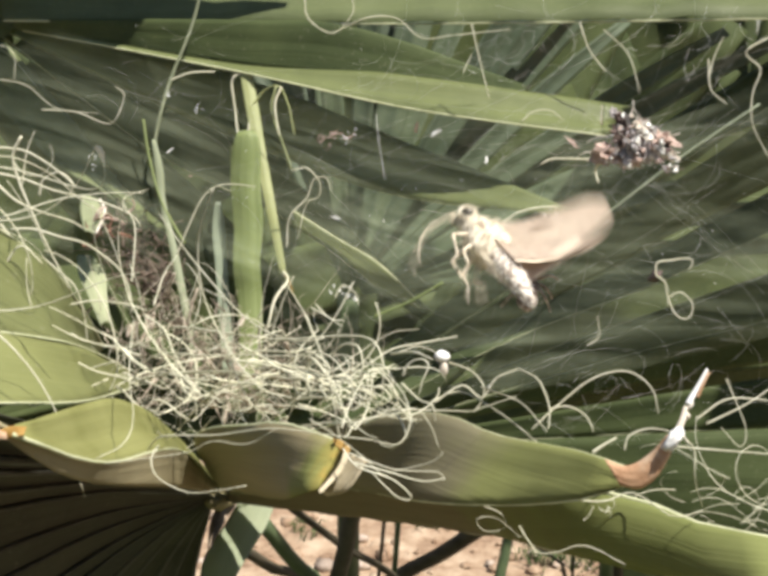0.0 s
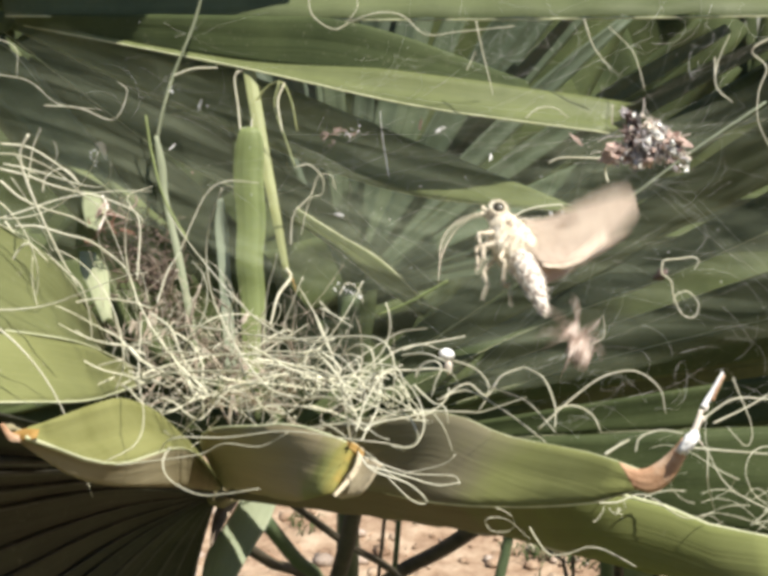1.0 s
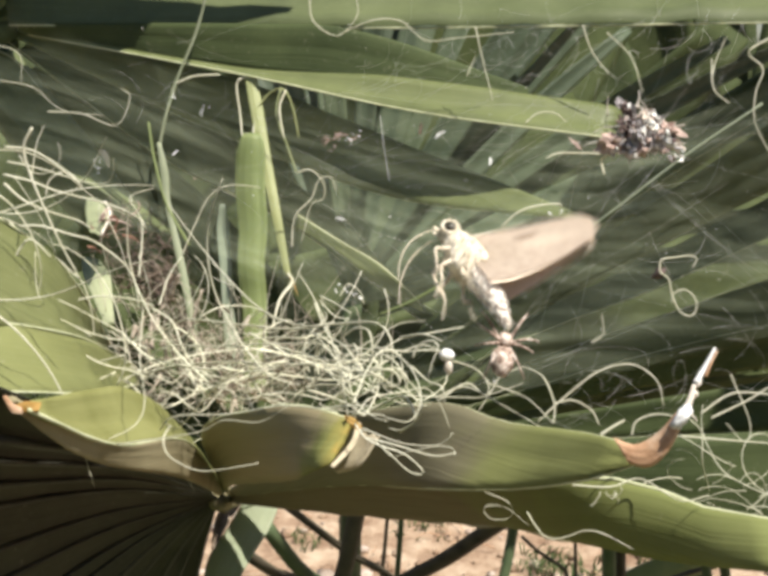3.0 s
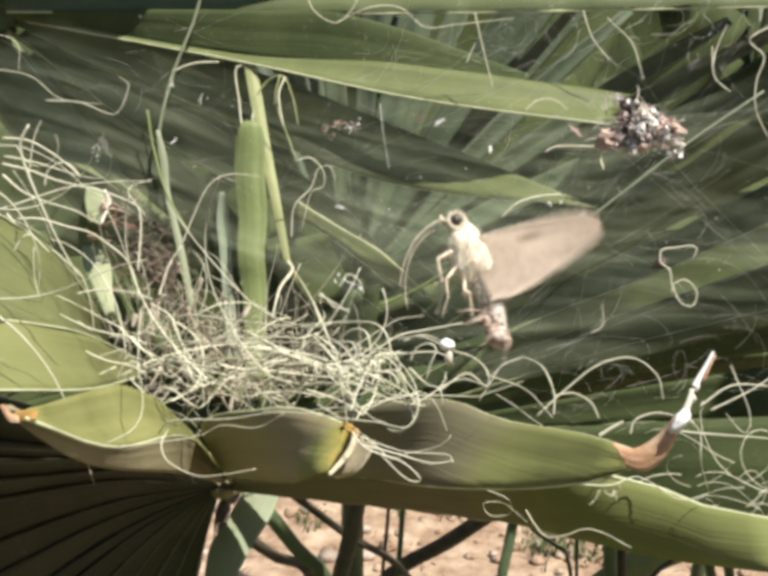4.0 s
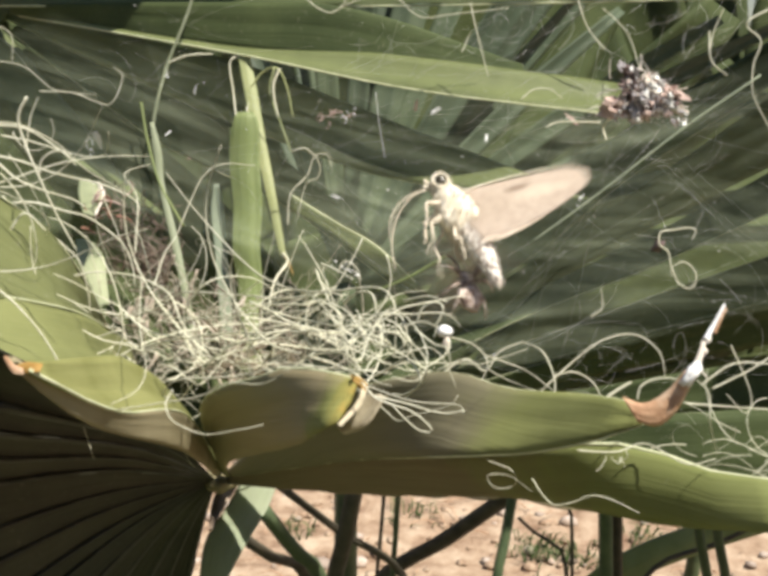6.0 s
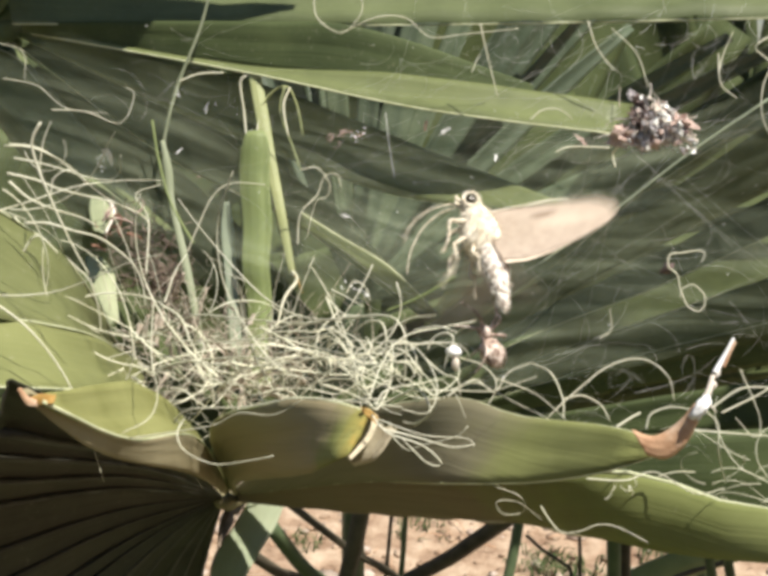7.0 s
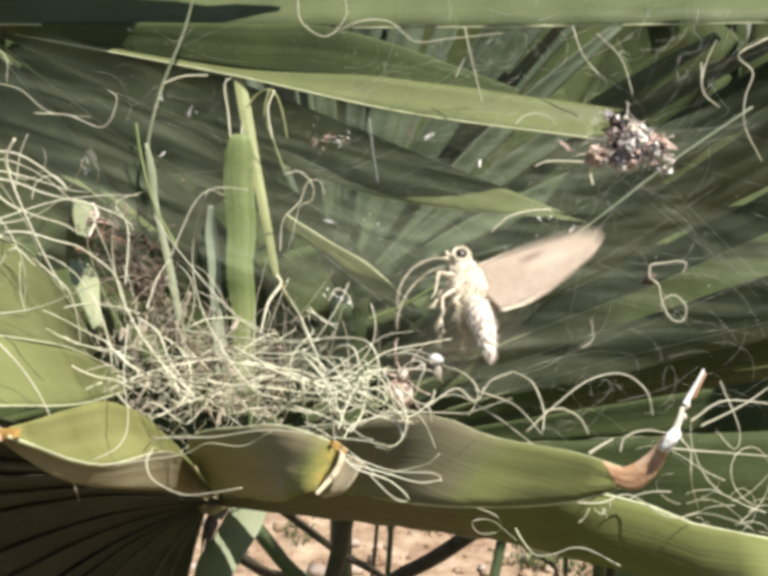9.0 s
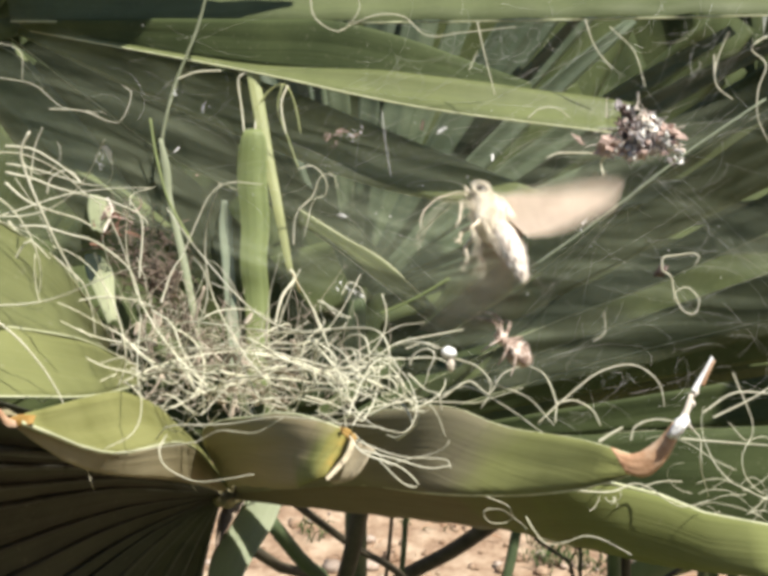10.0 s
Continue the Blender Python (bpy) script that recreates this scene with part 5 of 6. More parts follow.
    fibre(0.000138, (-0.0168, -0.0544, 0.5778), (-0.0147, -0.0573, 0.5812), (-0.0135, -0.0591, 0.5828), (-0.0116, -0.0621, 0.5837))
    fibre(0.000118, (0.0005, -0.0815, 0.5927), (0.0025, -0.0862, 0.5942), (0.0041, -0.0889, 0.5943))
    fibre(0.000125, (0.0015, -0.0841, 0.5906), (0.0030, -0.0876, 0.5902), (0.0041, -0.0892, 0.5902), (0.0044, -0.0892, 0.5887))
    fibre(0.000256, (-0.0758, 0.0300, 0.6025), (-0.0710, 0.0300, 0.6020), (-0.0673, 0.0300, 0.6001), (-0.0636, 0.0300, 0.5973), (-0.0611, 0.0300, 0.5949))
    fibre(0.000301, (-0.0927, 0.0750, 0.5927), (-0.0862, 0.0750, 0.5911), (-0.0810, 0.0750, 0.5890), (-0.0751, 0.0750, 0.5874), (-0.0692, 0.0750, 0.5860), (-0.0640, 0.0750, 0.5840), (-0.0607, 0.0750, 0.5820), (-0.0595, 0.0750, 0.5799), (-0.0605, 0.0750, 0.5793))
    fibre(0.000264, (-0.0764, 0.0300, 0.5954), (-0.0728, 0.0300, 0.5921), (-0.0680, 0.0300, 0.5899), (-0.0626, 0.0300, 0.5882), (-0.0599, 0.0300, 0.5866))
    fibre(0.000214, (-0.0636, 0.0000, 0.5914), (-0.0598, 0.0000, 0.5914), (-0.0551, 0.0000, 0.5900), (-0.0514, 0.0000, 0.5890), (-0.0482, 0.0000, 0.5868), (-0.0455, 0.0000, 0.5842), (-0.0442, 0.0000, 0.5807), (-0.0439, 0.0000, 0.5768))
    fibre(0.000183, (-0.0617, -0.0100, 0.5939), (-0.0593, -0.0100, 0.5908), (-0.0554, -0.0100, 0.5885), (-0.0524, -0.0100, 0.5857), (-0.0503, -0.0100, 0.5834), (-0.0492, -0.0100, 0.5788), (-0.0490, -0.0100, 0.5745))
    fibre(0.000187, (-0.0611, -0.0150, 0.5841), (-0.0572, -0.0150, 0.5836), (-0.0516, -0.0150, 0.5818), (-0.0463, -0.0150, 0.5825), (-0.0410, -0.0150, 0.5820), (-0.0380, -0.0150, 0.5809))
    fibre(0.000174, (-0.0436, -0.0500, 0.6107), (-0.0448, -0.0500, 0.6083), (-0.0442, -0.0500, 0.6050), (-0.0425, -0.0500, 0.6002), (-0.0408, -0.0500, 0.5960), (-0.0389, -0.0500, 0.5921))
    fibre(0.000165, (-0.0594, -0.0200, 0.5841), (-0.0540, -0.0200, 0.5812), (-0.0498, -0.0200, 0.5795), (-0.0465, -0.0200, 0.5772))
    fibre(0.000227, (-0.0716, 0.0400, 0.5919), (-0.0708, 0.0400, 0.5948), (-0.0684, 0.0400, 0.5965), (-0.0661, 0.0400, 0.5962), (-0.0640, 0.0400, 0.5936))
    fibre(0.000203, (-0.0596, -0.0200, 0.5814), (-0.0549, -0.0200, 0.5808), (-0.0529, -0.0200, 0.5786), (-0.0508, -0.0200, 0.5772))
    fibre(0.000169, (-0.0560, -0.0300, 0.5816), (-0.0516, -0.0300, 0.5808), (-0.0484, -0.0300, 0.5802))
    fibre(0.000184, (-0.0549, -0.0300, 0.5898), (-0.0518, -0.0300, 0.5939), (-0.0488, -0.0300, 0.5914))
    # small frayed tuft at the lower right edge
    bm = bmesh.new()
    for k in range(20):
        s = Vector((0.0318, -0.0630, 0.5695)).lerp(Vector((0.0406, -0.0725, 0.5727)), rng.random() ** 0.7) + Vector((0, rng.gauss(0, 0.003), rng.gauss(0.0005, 0.001)))
        tube(bm, curly(rng, s, (rng.choice((-1, 1)), rng.gauss(0, 0.4), rng.gauss(0.2, 0.35)), rng.uniform(0.005, 0.012), rng.uniform(0.06, 0.25)), rng.uniform(0.00003, 0.00007), 0.00003, 24, 4)
    for k in range(4):
        s = Vector((0.0218, -0.0753, 0.5747)) + Vector((rng.gauss(0, 0.0008), 0, 0))
        tube(bm, curly(rng, s, (rng.gauss(0, 0.6), 0, -1), rng.uniform(0.002, 0.0035), 0.35), 0.00005, 0.00003, 12, 4)
    part("frayed_tuft", bm, FIBRE, t)["kind"] = "stuff"


fibres()


# ---- web ----
def web():
    t = thing("spider_web", "loose dusty spider web strung between the palm leaves", "spider web", (0.0144, -0.0132, 0.5896))
    rng = random.Random(21)
    anchors = [(0.0293, -0.0577, 0.6111), (0.0660, 0.0221, 0.6100), (0.0676, 0.0158, 0.5790), (0.0260, 0.0122, 0.5634), (0.0081, 0.0173, 0.5645), (-0.0247, 0.0740, 0.5686), (-0.0321, 0.0850, 0.5982), (-0.0129, 0.0886, 0.6097), (0.0495, 0.0814, 0.6013), (0.0668, 0.0453, 0.6240)]
    bm = bmesh.new()
    for k in range(44):
        a, b = rng.sample(anchors, 2)
        a = Vector(a) + Vector((rng.gauss(0, 0.008), rng.gauss(0, 0.012), rng.gauss(0, 0.008)))
        b = Vector(b) + Vector((rng.gauss(0, 0.008), rng.gauss(0, 0.012), rng.gauss(0, 0.008)))
        tube(bm, [a, a.lerp(b, 0.5) + Vector((0, 0, -0.001)), b], 0.00001, 0.00001, 6, 3)
    for k in range(90):
        f = rng.random()
        s = Vector((-0.0680, 0.0926, 0.6125)).lerp(Vector((0.0673, 0.0283, 0.5902)), f) + Vector((rng.gauss(0, 0.006), rng.gauss(0, 0.012), rng.gauss(0, 0.013)))
        tube(bm, curly(rng, s, (1, rng.gauss(0, 0.3), rng.gauss(0.1, 0.5)), rng.uniform(0.005, 0.03), rng.uniform(0.02, 0.2)), rng.uniform(0.000012, 0.00003), 0.00001, 18, 3)
    for k in range(40):
        s = Vector((0.0241, 0.0111, 0.5581)).lerp(Vector((0.0675, 0.0126, 0.5631)), rng.random()) + Vector((0, rng.gauss(0, 0.012), rng.gauss(0, 0.005)))
        tube(bm, curly(rng, s, (1, rng.gauss(0, 0.3), rng.gauss(0.2, 0.4)), rng.uniform(0.004, 0.02), rng.uniform(0.04, 0.25)), rng.uniform(0.000012, 0.000026), 0.00001, 18, 3)
    for k in range(46):
        f = rng.random()
        s = Vector((0.0113, 0.0950, 0.6202)).lerp(Vector((0.0751, 0.0655, 0.6225)), f) + Vector((0, rng.gauss(0, 0.012), rng.gauss(0, 0.005)))
        tube(bm, curly(rng, s, (rng.gauss(0, 1), rng.gauss(0, 0.3), rng.gauss(0, 1)), rng.uniform(0.004, 0.016), rng.uniform(0.1, 0.35)), rng.uniform(0.00002, 0.00005), 0.00001, 18, 3)
    part("silk", bm, SILK, t)["kind"] = "stuff"
    # dusty sheets of fine silk
    for k, (a, b) in enumerate((
        ([(-0.0618, 0.0949, 0.6232), (-0.0009, 0.0768, 0.6066), (0.0499, 0.0711, 0.6008), (0.1008, 0.0755, 0.6203)], [(-0.0407, 0.0640, 0.5706), (0.0094, 0.0480, 0.5646), (0.0467, 0.0500, 0.5727), (0.0966, 0.0592, 0.5904)]),
        ([(-0.0283, 0.0641, 0.5705), (0.0092, 0.0427, 0.5888), (0.0430, 0.0350, 0.5930), (0.0846, 0.0333, 0.5880)], [(-0.0164, 0.0204, 0.5555), (0.0173, 0.0160, 0.5576), (0.0440, 0.0124, 0.5633), (0.0802, 0.0145, 0.5718)]),
        ([(-0.1115, 0.1114, 0.6315), (-0.0781, 0.1101, 0.6236), (-0.0411, 0.1005, 0.6097), (0.0112, 0.0914, 0.5925)], [(-0.1061, 0.0841, 0.5721), (-0.0744, 0.0834, 0.5671), (-0.0403, 0.0829, 0.5632), (0.0107, 0.0773, 0.5580)]),
        ([(0.0018, 0.1221, 0.6284), (0.0519, 0.1200, 0.6305), (0.1171, 0.1203, 0.6388)], [(0.0067, 0.1060, 0.5990), (0.0559, 0.1001, 0.5927), (0.1108, 0.0968, 0.5988)]),
        ([(-0.1096, 0.1045, 0.6226), (-0.0763, 0.1009, 0.6136), (-0.0445, 0.0954, 0.6000), (-0.0060, 0.0873, 0.5833)], [(-0.1059, 0.0879, 0.5913), (-0.0804, 0.0867, 0.5839), (-0.0499, 0.0850, 0.5741), (-0.0132, 0.0780, 0.5629)]),
    )):
        part("silk_sheet", loft(a, b, 0.05, 0.00003, 30, 14, 0.05, seed=k), VEIL, t, "milky sheet of dusty silk")
    for n, (p, r) in enumerate((((0.0056, 0.0600, 0.6038), 0.0012), ((0.0101, 0.0600, 0.6031), 0.0013), ((-0.0122, 0.0600, 0.5842), 0.0013), ((0.0399, 0.0600, 0.6007), 0.0014), ((0.0212, 0.0600, 0.5972), 0.0009), ((-0.0548, 0.0900, 0.5966), 0.0008), ((-0.0501, 0.0900, 0.5901), 0.0006))):
        part("flake", lump(bmesh.new(), p, (r * 0.2, r * 0.06, r * 0.65), n, 3.0, 2, Euler((0.4, 0.8 * n, 0.3)), 3.1), WHITE if n % 3 else PINK_HUSK, t, "pale flake caught in the silk", smooth=False)
    for k in range(12):
        p = Vector((-0.0135, 0.0600, 0.6021)) + Vector((rng.gauss(0, 0.0022), rng.gauss(0, 0.001), rng.gauss(0, 0.0008)))
        part("husk_shred", strand(curly(rng, p, (rng.gauss(0, 1), 0, rng.gauss(0, 0.6)), rng.uniform(0.001, 0.003), 0.5, 6), 0.00018, 0.00006, 10, 4), PINK_HUSK, t)
    part("thread", strand([(-0.0031, 0.0600, 0.6070), (-0.0025, 0.0600, 0.6010), (-0.0012, 0.0600, 0.5927)], 0.00009, 0.00007), SILK, t)
    part("thread", strand([(-0.0232, 0.0750, 0.5931), (-0.0197, 0.0750, 0.5937), (-0.0167, 0.0750, 0.5903), (-0.0171, 0.0750, 0.5868), (-0.0199, 0.0750, 0.5854), (-0.0221, 0.0750, 0.5770)], 0.00016, 0.0001), FIBRE, t)
    part("thread", strand([(0.0678, 0.0223, 0.6109), (0.0533, 0.0202, 0.6013), (0.0379, 0.0177, 0.5899), (0.0252, 0.0158, 0.5811)], 0.00022, 0.00014), GREY_BLADE, t, "thick dull thread")
    part("thread", strand([(0.0098, 0.0152, 0.5790), (0.0035, 0.0144, 0.5755), (-0.0029, 0.0138, 0.5729)], 0.0003, 0.0002), STRIP, t)
    part("thread", strand([(0.0180, 0.0, 0.5913), (0.0207, 0.0, 0.5937), (0.0239, 0.0, 0.5948), (0.0278, 0.0, 0.5951), (0.0276, 0.0, 0.5945)], 0.00017, 0.00013), FIBRE, t)
    part("thread", strand([(0.0284, -0.0302, 0.6059), (0.0229, -0.0302, 0.6060), (0.0209, -0.0304, 0.6053)], 0.00012, 0.0001), FIBRE, t)
    part("thread", strand([(0.0251, -0.0508, 0.6051), (0.0248, -0.0504, 0.6068), (0.0252, -0.0552, 0.6083)], 0.00012, 0.0001), FIBRE, t)
    bm = bmesh.new()
    for k in range(90):
        f = rng.random()
        p = Vector((-0.0247, 0.0402, 0.6033)).lerp(Vector((0.0622, 0.0165, 0.5826)), f) + Vector((rng.gauss(0, 0.012), rng.gauss(0, 0.02), rng.gauss(0, 0.012)))
        s = rng.uniform(0.00004, 0.00012)
        lump(bm, p, (s, s, s * rng.uniform(0.6, 2.5)), k, 0.5, 1, Euler((rng.uniform(0, 3), rng.uniform(0, 3), 0)))
    for p in ((-0.0106, 0.0244, 0.5750), (-0.0082, 0.0245, 0.5754), (-0.0068, 0.0242, 0.5740), (-0.0506, 0.0721, 0.6110), (-0.0444, 0.0715, 0.6077), (-0.0106, 0.0705, 0.6013), (-0.0094, 0.0707, 0.6019), (0.0283, 0.0079, 0.5925), (0.0325, 0.0075, 0.5904), (-0.0797, 0.1090, 0.5929), (-0.0790, 0.1086, 0.5910)):
        for k in range(5):
            q = Vector(p) + Vector((rng.gauss(0, 0.0007), rng.gauss(0, 0.001), rng.gauss(0, 0.0007)))
            lump(bm, q, (rng.uniform(0.0001, 0.0005), 0.0001, rng.uniform(0.0001, 0.0003)), k, 0.8, 1, Euler((rng.uniform(0, 3), rng.uniform(0, 3), 0)))
    part("specks", bm, WHITE, t, "white specks caught in the silk")["kind"] = "stuff"
    part("caught_husk", lump(bmesh.new(), (0.0452, 0.0020, 0.5828), (0.0008, 0.0007, 0.0012), 4, 0.9, 2, Euler((0, 0.5, 0)), 3.0), DARK_HUSK, t, "dark husk caught by a fibre")
    e = thing("egg_case", "small white silky egg case on the web", "egg case", (0.0099, 0.0202, 0.5633))
    part("shell", lump(bmesh.new(), (0.0100, 0.0202, 0.5634), (0.0015, 0.0014, 0.0012), 2, 0.2), WHITE, e)
    part("tail", lump(bmesh.new(), (0.0103, 0.0198, 0.5612), (0.0008, 0.0008, 0.0015), 5, 0.4), BLEACHED, e)


web()


def debris():
    t = thing("debris_clump", "clump of grey-brown insect husks and dust in the web", "debris clump", (0.0285, -0.0578, 0.6106))
    rng = random.Random(14)
    c = Vector((0.0281, -0.0578, 0.6105))
    # larger pieces that the finer bits cling to
    for k, (x, z, q, m) in enumerate(((-0.0036, -0.0012, 0.0013, PINK_HUSK), (-0.002, 0.0005, 0.0012, DARK_HUSK), (-0.0012, -0.0014, 0.0014, HUSK), (0.0003, 0.0004, 0.0012, BLEACHED), (0.0012, -0.0014, 0.0012, HUSK), (0.0026, 0.0002, 0.0013, PINK_HUSK), (-0.0022, 0.0024, 0.0008, DARK_HUSK), (-0.003, 0.0032, 0.0005, HUSK), (0.0034, -0.0012, 0.0009, BLEACHED))):
        body = lump(bmesh.new(), c + Vector((x, 0, z)), (q, q * 0.6, q * 0.75), 50 + k, 1.5, 3, Euler((0.3 * k, 0.7 * k, 1.1 * k)), 2.6)
        part("husk", body, m, t, smooth=False)
    for k in range(190):
        z = rng.uniform(-1, 1)
        x = rng.uniform(-1, 1) * (0.30 + 0.70 * (1 - z) / 2)
        p = c + Vector((x * 0.0046 - 0.0008 * z, rng.gauss(-0.0004, 0.0009), z * 0.003 - 0.15 * x * 0.0034))
        q = rng.uniform(0.0001, 0.00034)
        turn = Euler((rng.uniform(0, 3), rng.uniform(0, 3), rng.uniform(0, 3)))
        if k % 3:
            body = lump(bmesh.new(), p, (q, q * rng.uniform(0.08, 0.3), q * rng.uniform(0.5, 2.4)), k, 1.8, 1, turn, 5.1)
        else:
            body = lump(bmesh.new(), p, (q * 0.8, q * rng.uniform(0.2, 0.7), q * rng.uniform(0.4, 1.4)), k, 1.8, 2, turn, 4.3)
        part("husk", body, (HUSK, SILK, HUSK, BLEACHED, SILK, PINK_HUSK, DARK_HUSK)[k % 7], t, smooth=False)
    # pale silk that binds the pieces together
    for k in range(16):
        p = c + Vector((rng.gauss(0.0002, 0.0016), -0.0006 + rng.gauss(0, 0.0004), rng.gauss(-0.0006, 0.0009)))
        q = rng.uniform(0.0004, 0.0008)
        part("silk_wad", lump(bmesh.new(), p, (q, q * 0.5, q * rng.uniform(0.4, 0.8)), 80 + k, 1.2, 3, Euler((0.4 * k, 0.9 * k, 0.3 * k)), 2.2), (HUSK, SILK, PINK_HUSK)[k % 3], t)
    for k in range(34):
        p = c + Vector((rng.gauss(0, 0.0022), rng.gauss(0, 0.001), rng.gauss(0, 0.0013)))
        part("leg_bit", strand(curly(rng, p, (rng.gauss(0, 1), 0, rng.gauss(0, 1)), rng.uniform(0.001, 0.003), 0.2, 5), 0.00008, 0.00004, 8, 4), (HUSK, BLEACHED)[k % 2], t)


debris()


# ---- stalks between the leaves and the ground ----
def stalks():
    g = "palm stalks under the leaves"
    for a, b, r, mat, label in (
        ((-0.0108, 0.1297, 0.4883), (-0.0192, 0.1411, 0.4437), 0.0028, STALK, "dark upright palm stalk"),
        ((-0.0384, 0.1391, 0.4856), (0.0050, 0.1700, 0.4342), 0.00179, STALK, "dark slanting palm stalk"),
        ((-0.0403, 0.1280, 0.4812), (-0.0230, 0.1509, 0.4421), 0.00307, STALK_GREEN, "dull green palm stalk"),
        ((-0.0538, 0.1545, 0.4615), (-0.0309, 0.1883, 0.4251), 0.00275, STALK, "dark slanting palm stalk"),
        ((0.0506, 0.1960, 0.4599), (-0.0062, 0.2249, 0.4033), 0.00360, STALK, "dark rough fallen stem"),
        ((0.0410, 0.1582, 0.4751), (0.0346, 0.1511, 0.4401), 0.00179, STALK_GREEN, "thin green palm stalk"),
        ((0.0712, 0.1584, 0.4749), (0.0753, 0.1693, 0.4269), 0.00251, STALK_GREEN, "flat green palm stalk"),
        ((0.0762, 0.1632, 0.4730), (0.0801, 0.1739, 0.4244), 0.00201, STALK, "dark upright palm stalk"),
        ((0.0029, 0.1956, 0.4603), (0.0002, 0.2063, 0.4118), 0.00111, STALK_GREEN, "thin upright green plant stem"),
        ((-0.0022, 0.2145, 0.4528), (-0.0062, 0.2248, 0.4023), 0.00078, STALK, "thin dry brown plant stem"),
        ((0.0446, 0.1747, 0.4557), (0.0608, 0.1719, 0.4405), 0.00086, STALK, "thin dry brown plant stem"),
        ((0.0633, 0.1961, 0.4598), (0.0668, 0.1930, 0.4438), 0.00072, STALK, "thin dry brown plant stem"),
        ((0.1120, 0.1962, 0.4577), (0.1234, 0.2066, 0.4071), 0.00204, STALK_GREEN, "thin green palm stalk"),
        ((0.1245, 0.2152, 0.4499), (0.1369, 0.2252, 0.3973), 0.00214, STALK_GREEN, "thin green palm stalk"),
        ((0.1724, 0.2515, 0.4251), (0.1079, 0.2450, 0.3960), 0.00145, STALK, "dark slanting palm stalk"),
    ):
        a, b = Vector(a), Vector(b)
        d = b - a
        reach = a + d * (a.z / max(-d.z, 0.12))
        ground_at = Vector((b.x + min(0.25, max(-0.25, reach.x - b.x)), min(reach.y, b.y + 0.4), -0.01))
        way = [a.lerp(b, f) for f in (0, 0.5, 1)] + [b.lerp(ground_at, f) for f in (0.15, 0.5, 1)]
        t = thing("palm_stalk", label, "palm stalk", ground_at, g)
        part("stem", strand(way, r, r * 1.2, 70, 7, 0.7), mat, t)


stalks()
low_blade = thing("palm_leaf", "grey-green palm leaf blade slanting over the soil", "palm leaf", (0.0678, 0.2943, 0.3384))
segment(low_blade, [(0.1920, 0.2903, 0.4144), (0.1445, 0.2875, 0.4025), (0.0992, 0.2834, 0.3841), (0.0631, 0.2947, 0.3407)], [(0.1919, 0.2879, 0.4022), (0.1444, 0.2846, 0.3881), (0.1105, 0.2815, 0.3740), (0.0748, 0.2939, 0.3360)], STRIP, 0.08, "a", 0.0003, 81)
part("leaf_stalk", strand([(0.0689, 0.2943, 0.3384), (0.0665, 0.3159, 0.2934), (0.0710, 0.3532, 0.2246), (0.0844, 0.3943, -0.3372)], 0.004, 0.006, 20, 6), STALK_GREEN, low_blade)


# ---- moth ----
def hairs(bm, rng, centre, size, count, length, lean=(0, -0.5, 0), thick=0.00004):
    """Adds fine scales standing off an oval body and leaning backwards."""
    for k in range(count):
        a, b = rng.uniform(0, 6.28), rng.uniform(-1, 1)
        c = math.sqrt(1 - b * b)
        out = Vector((c * math.cos(a), b, c * math.sin(a)))
        p = Vector(centre) + Vector(out[i] * size[i] * 0.96 for i in range(3))
        d = (out + Vector(lean) + Vector((rng.gauss(0, 0.25), rng.gauss(0, 0.25), rng.gauss(0, 0.25)))).normalized()
        l = length * rng.uniform(0.5, 1.2)
        tube(bm, [p, p + d * l * 0.6, p + d * l + Vector(lean) * l * 0.3], thick, thick * 0.4, 3, 3)


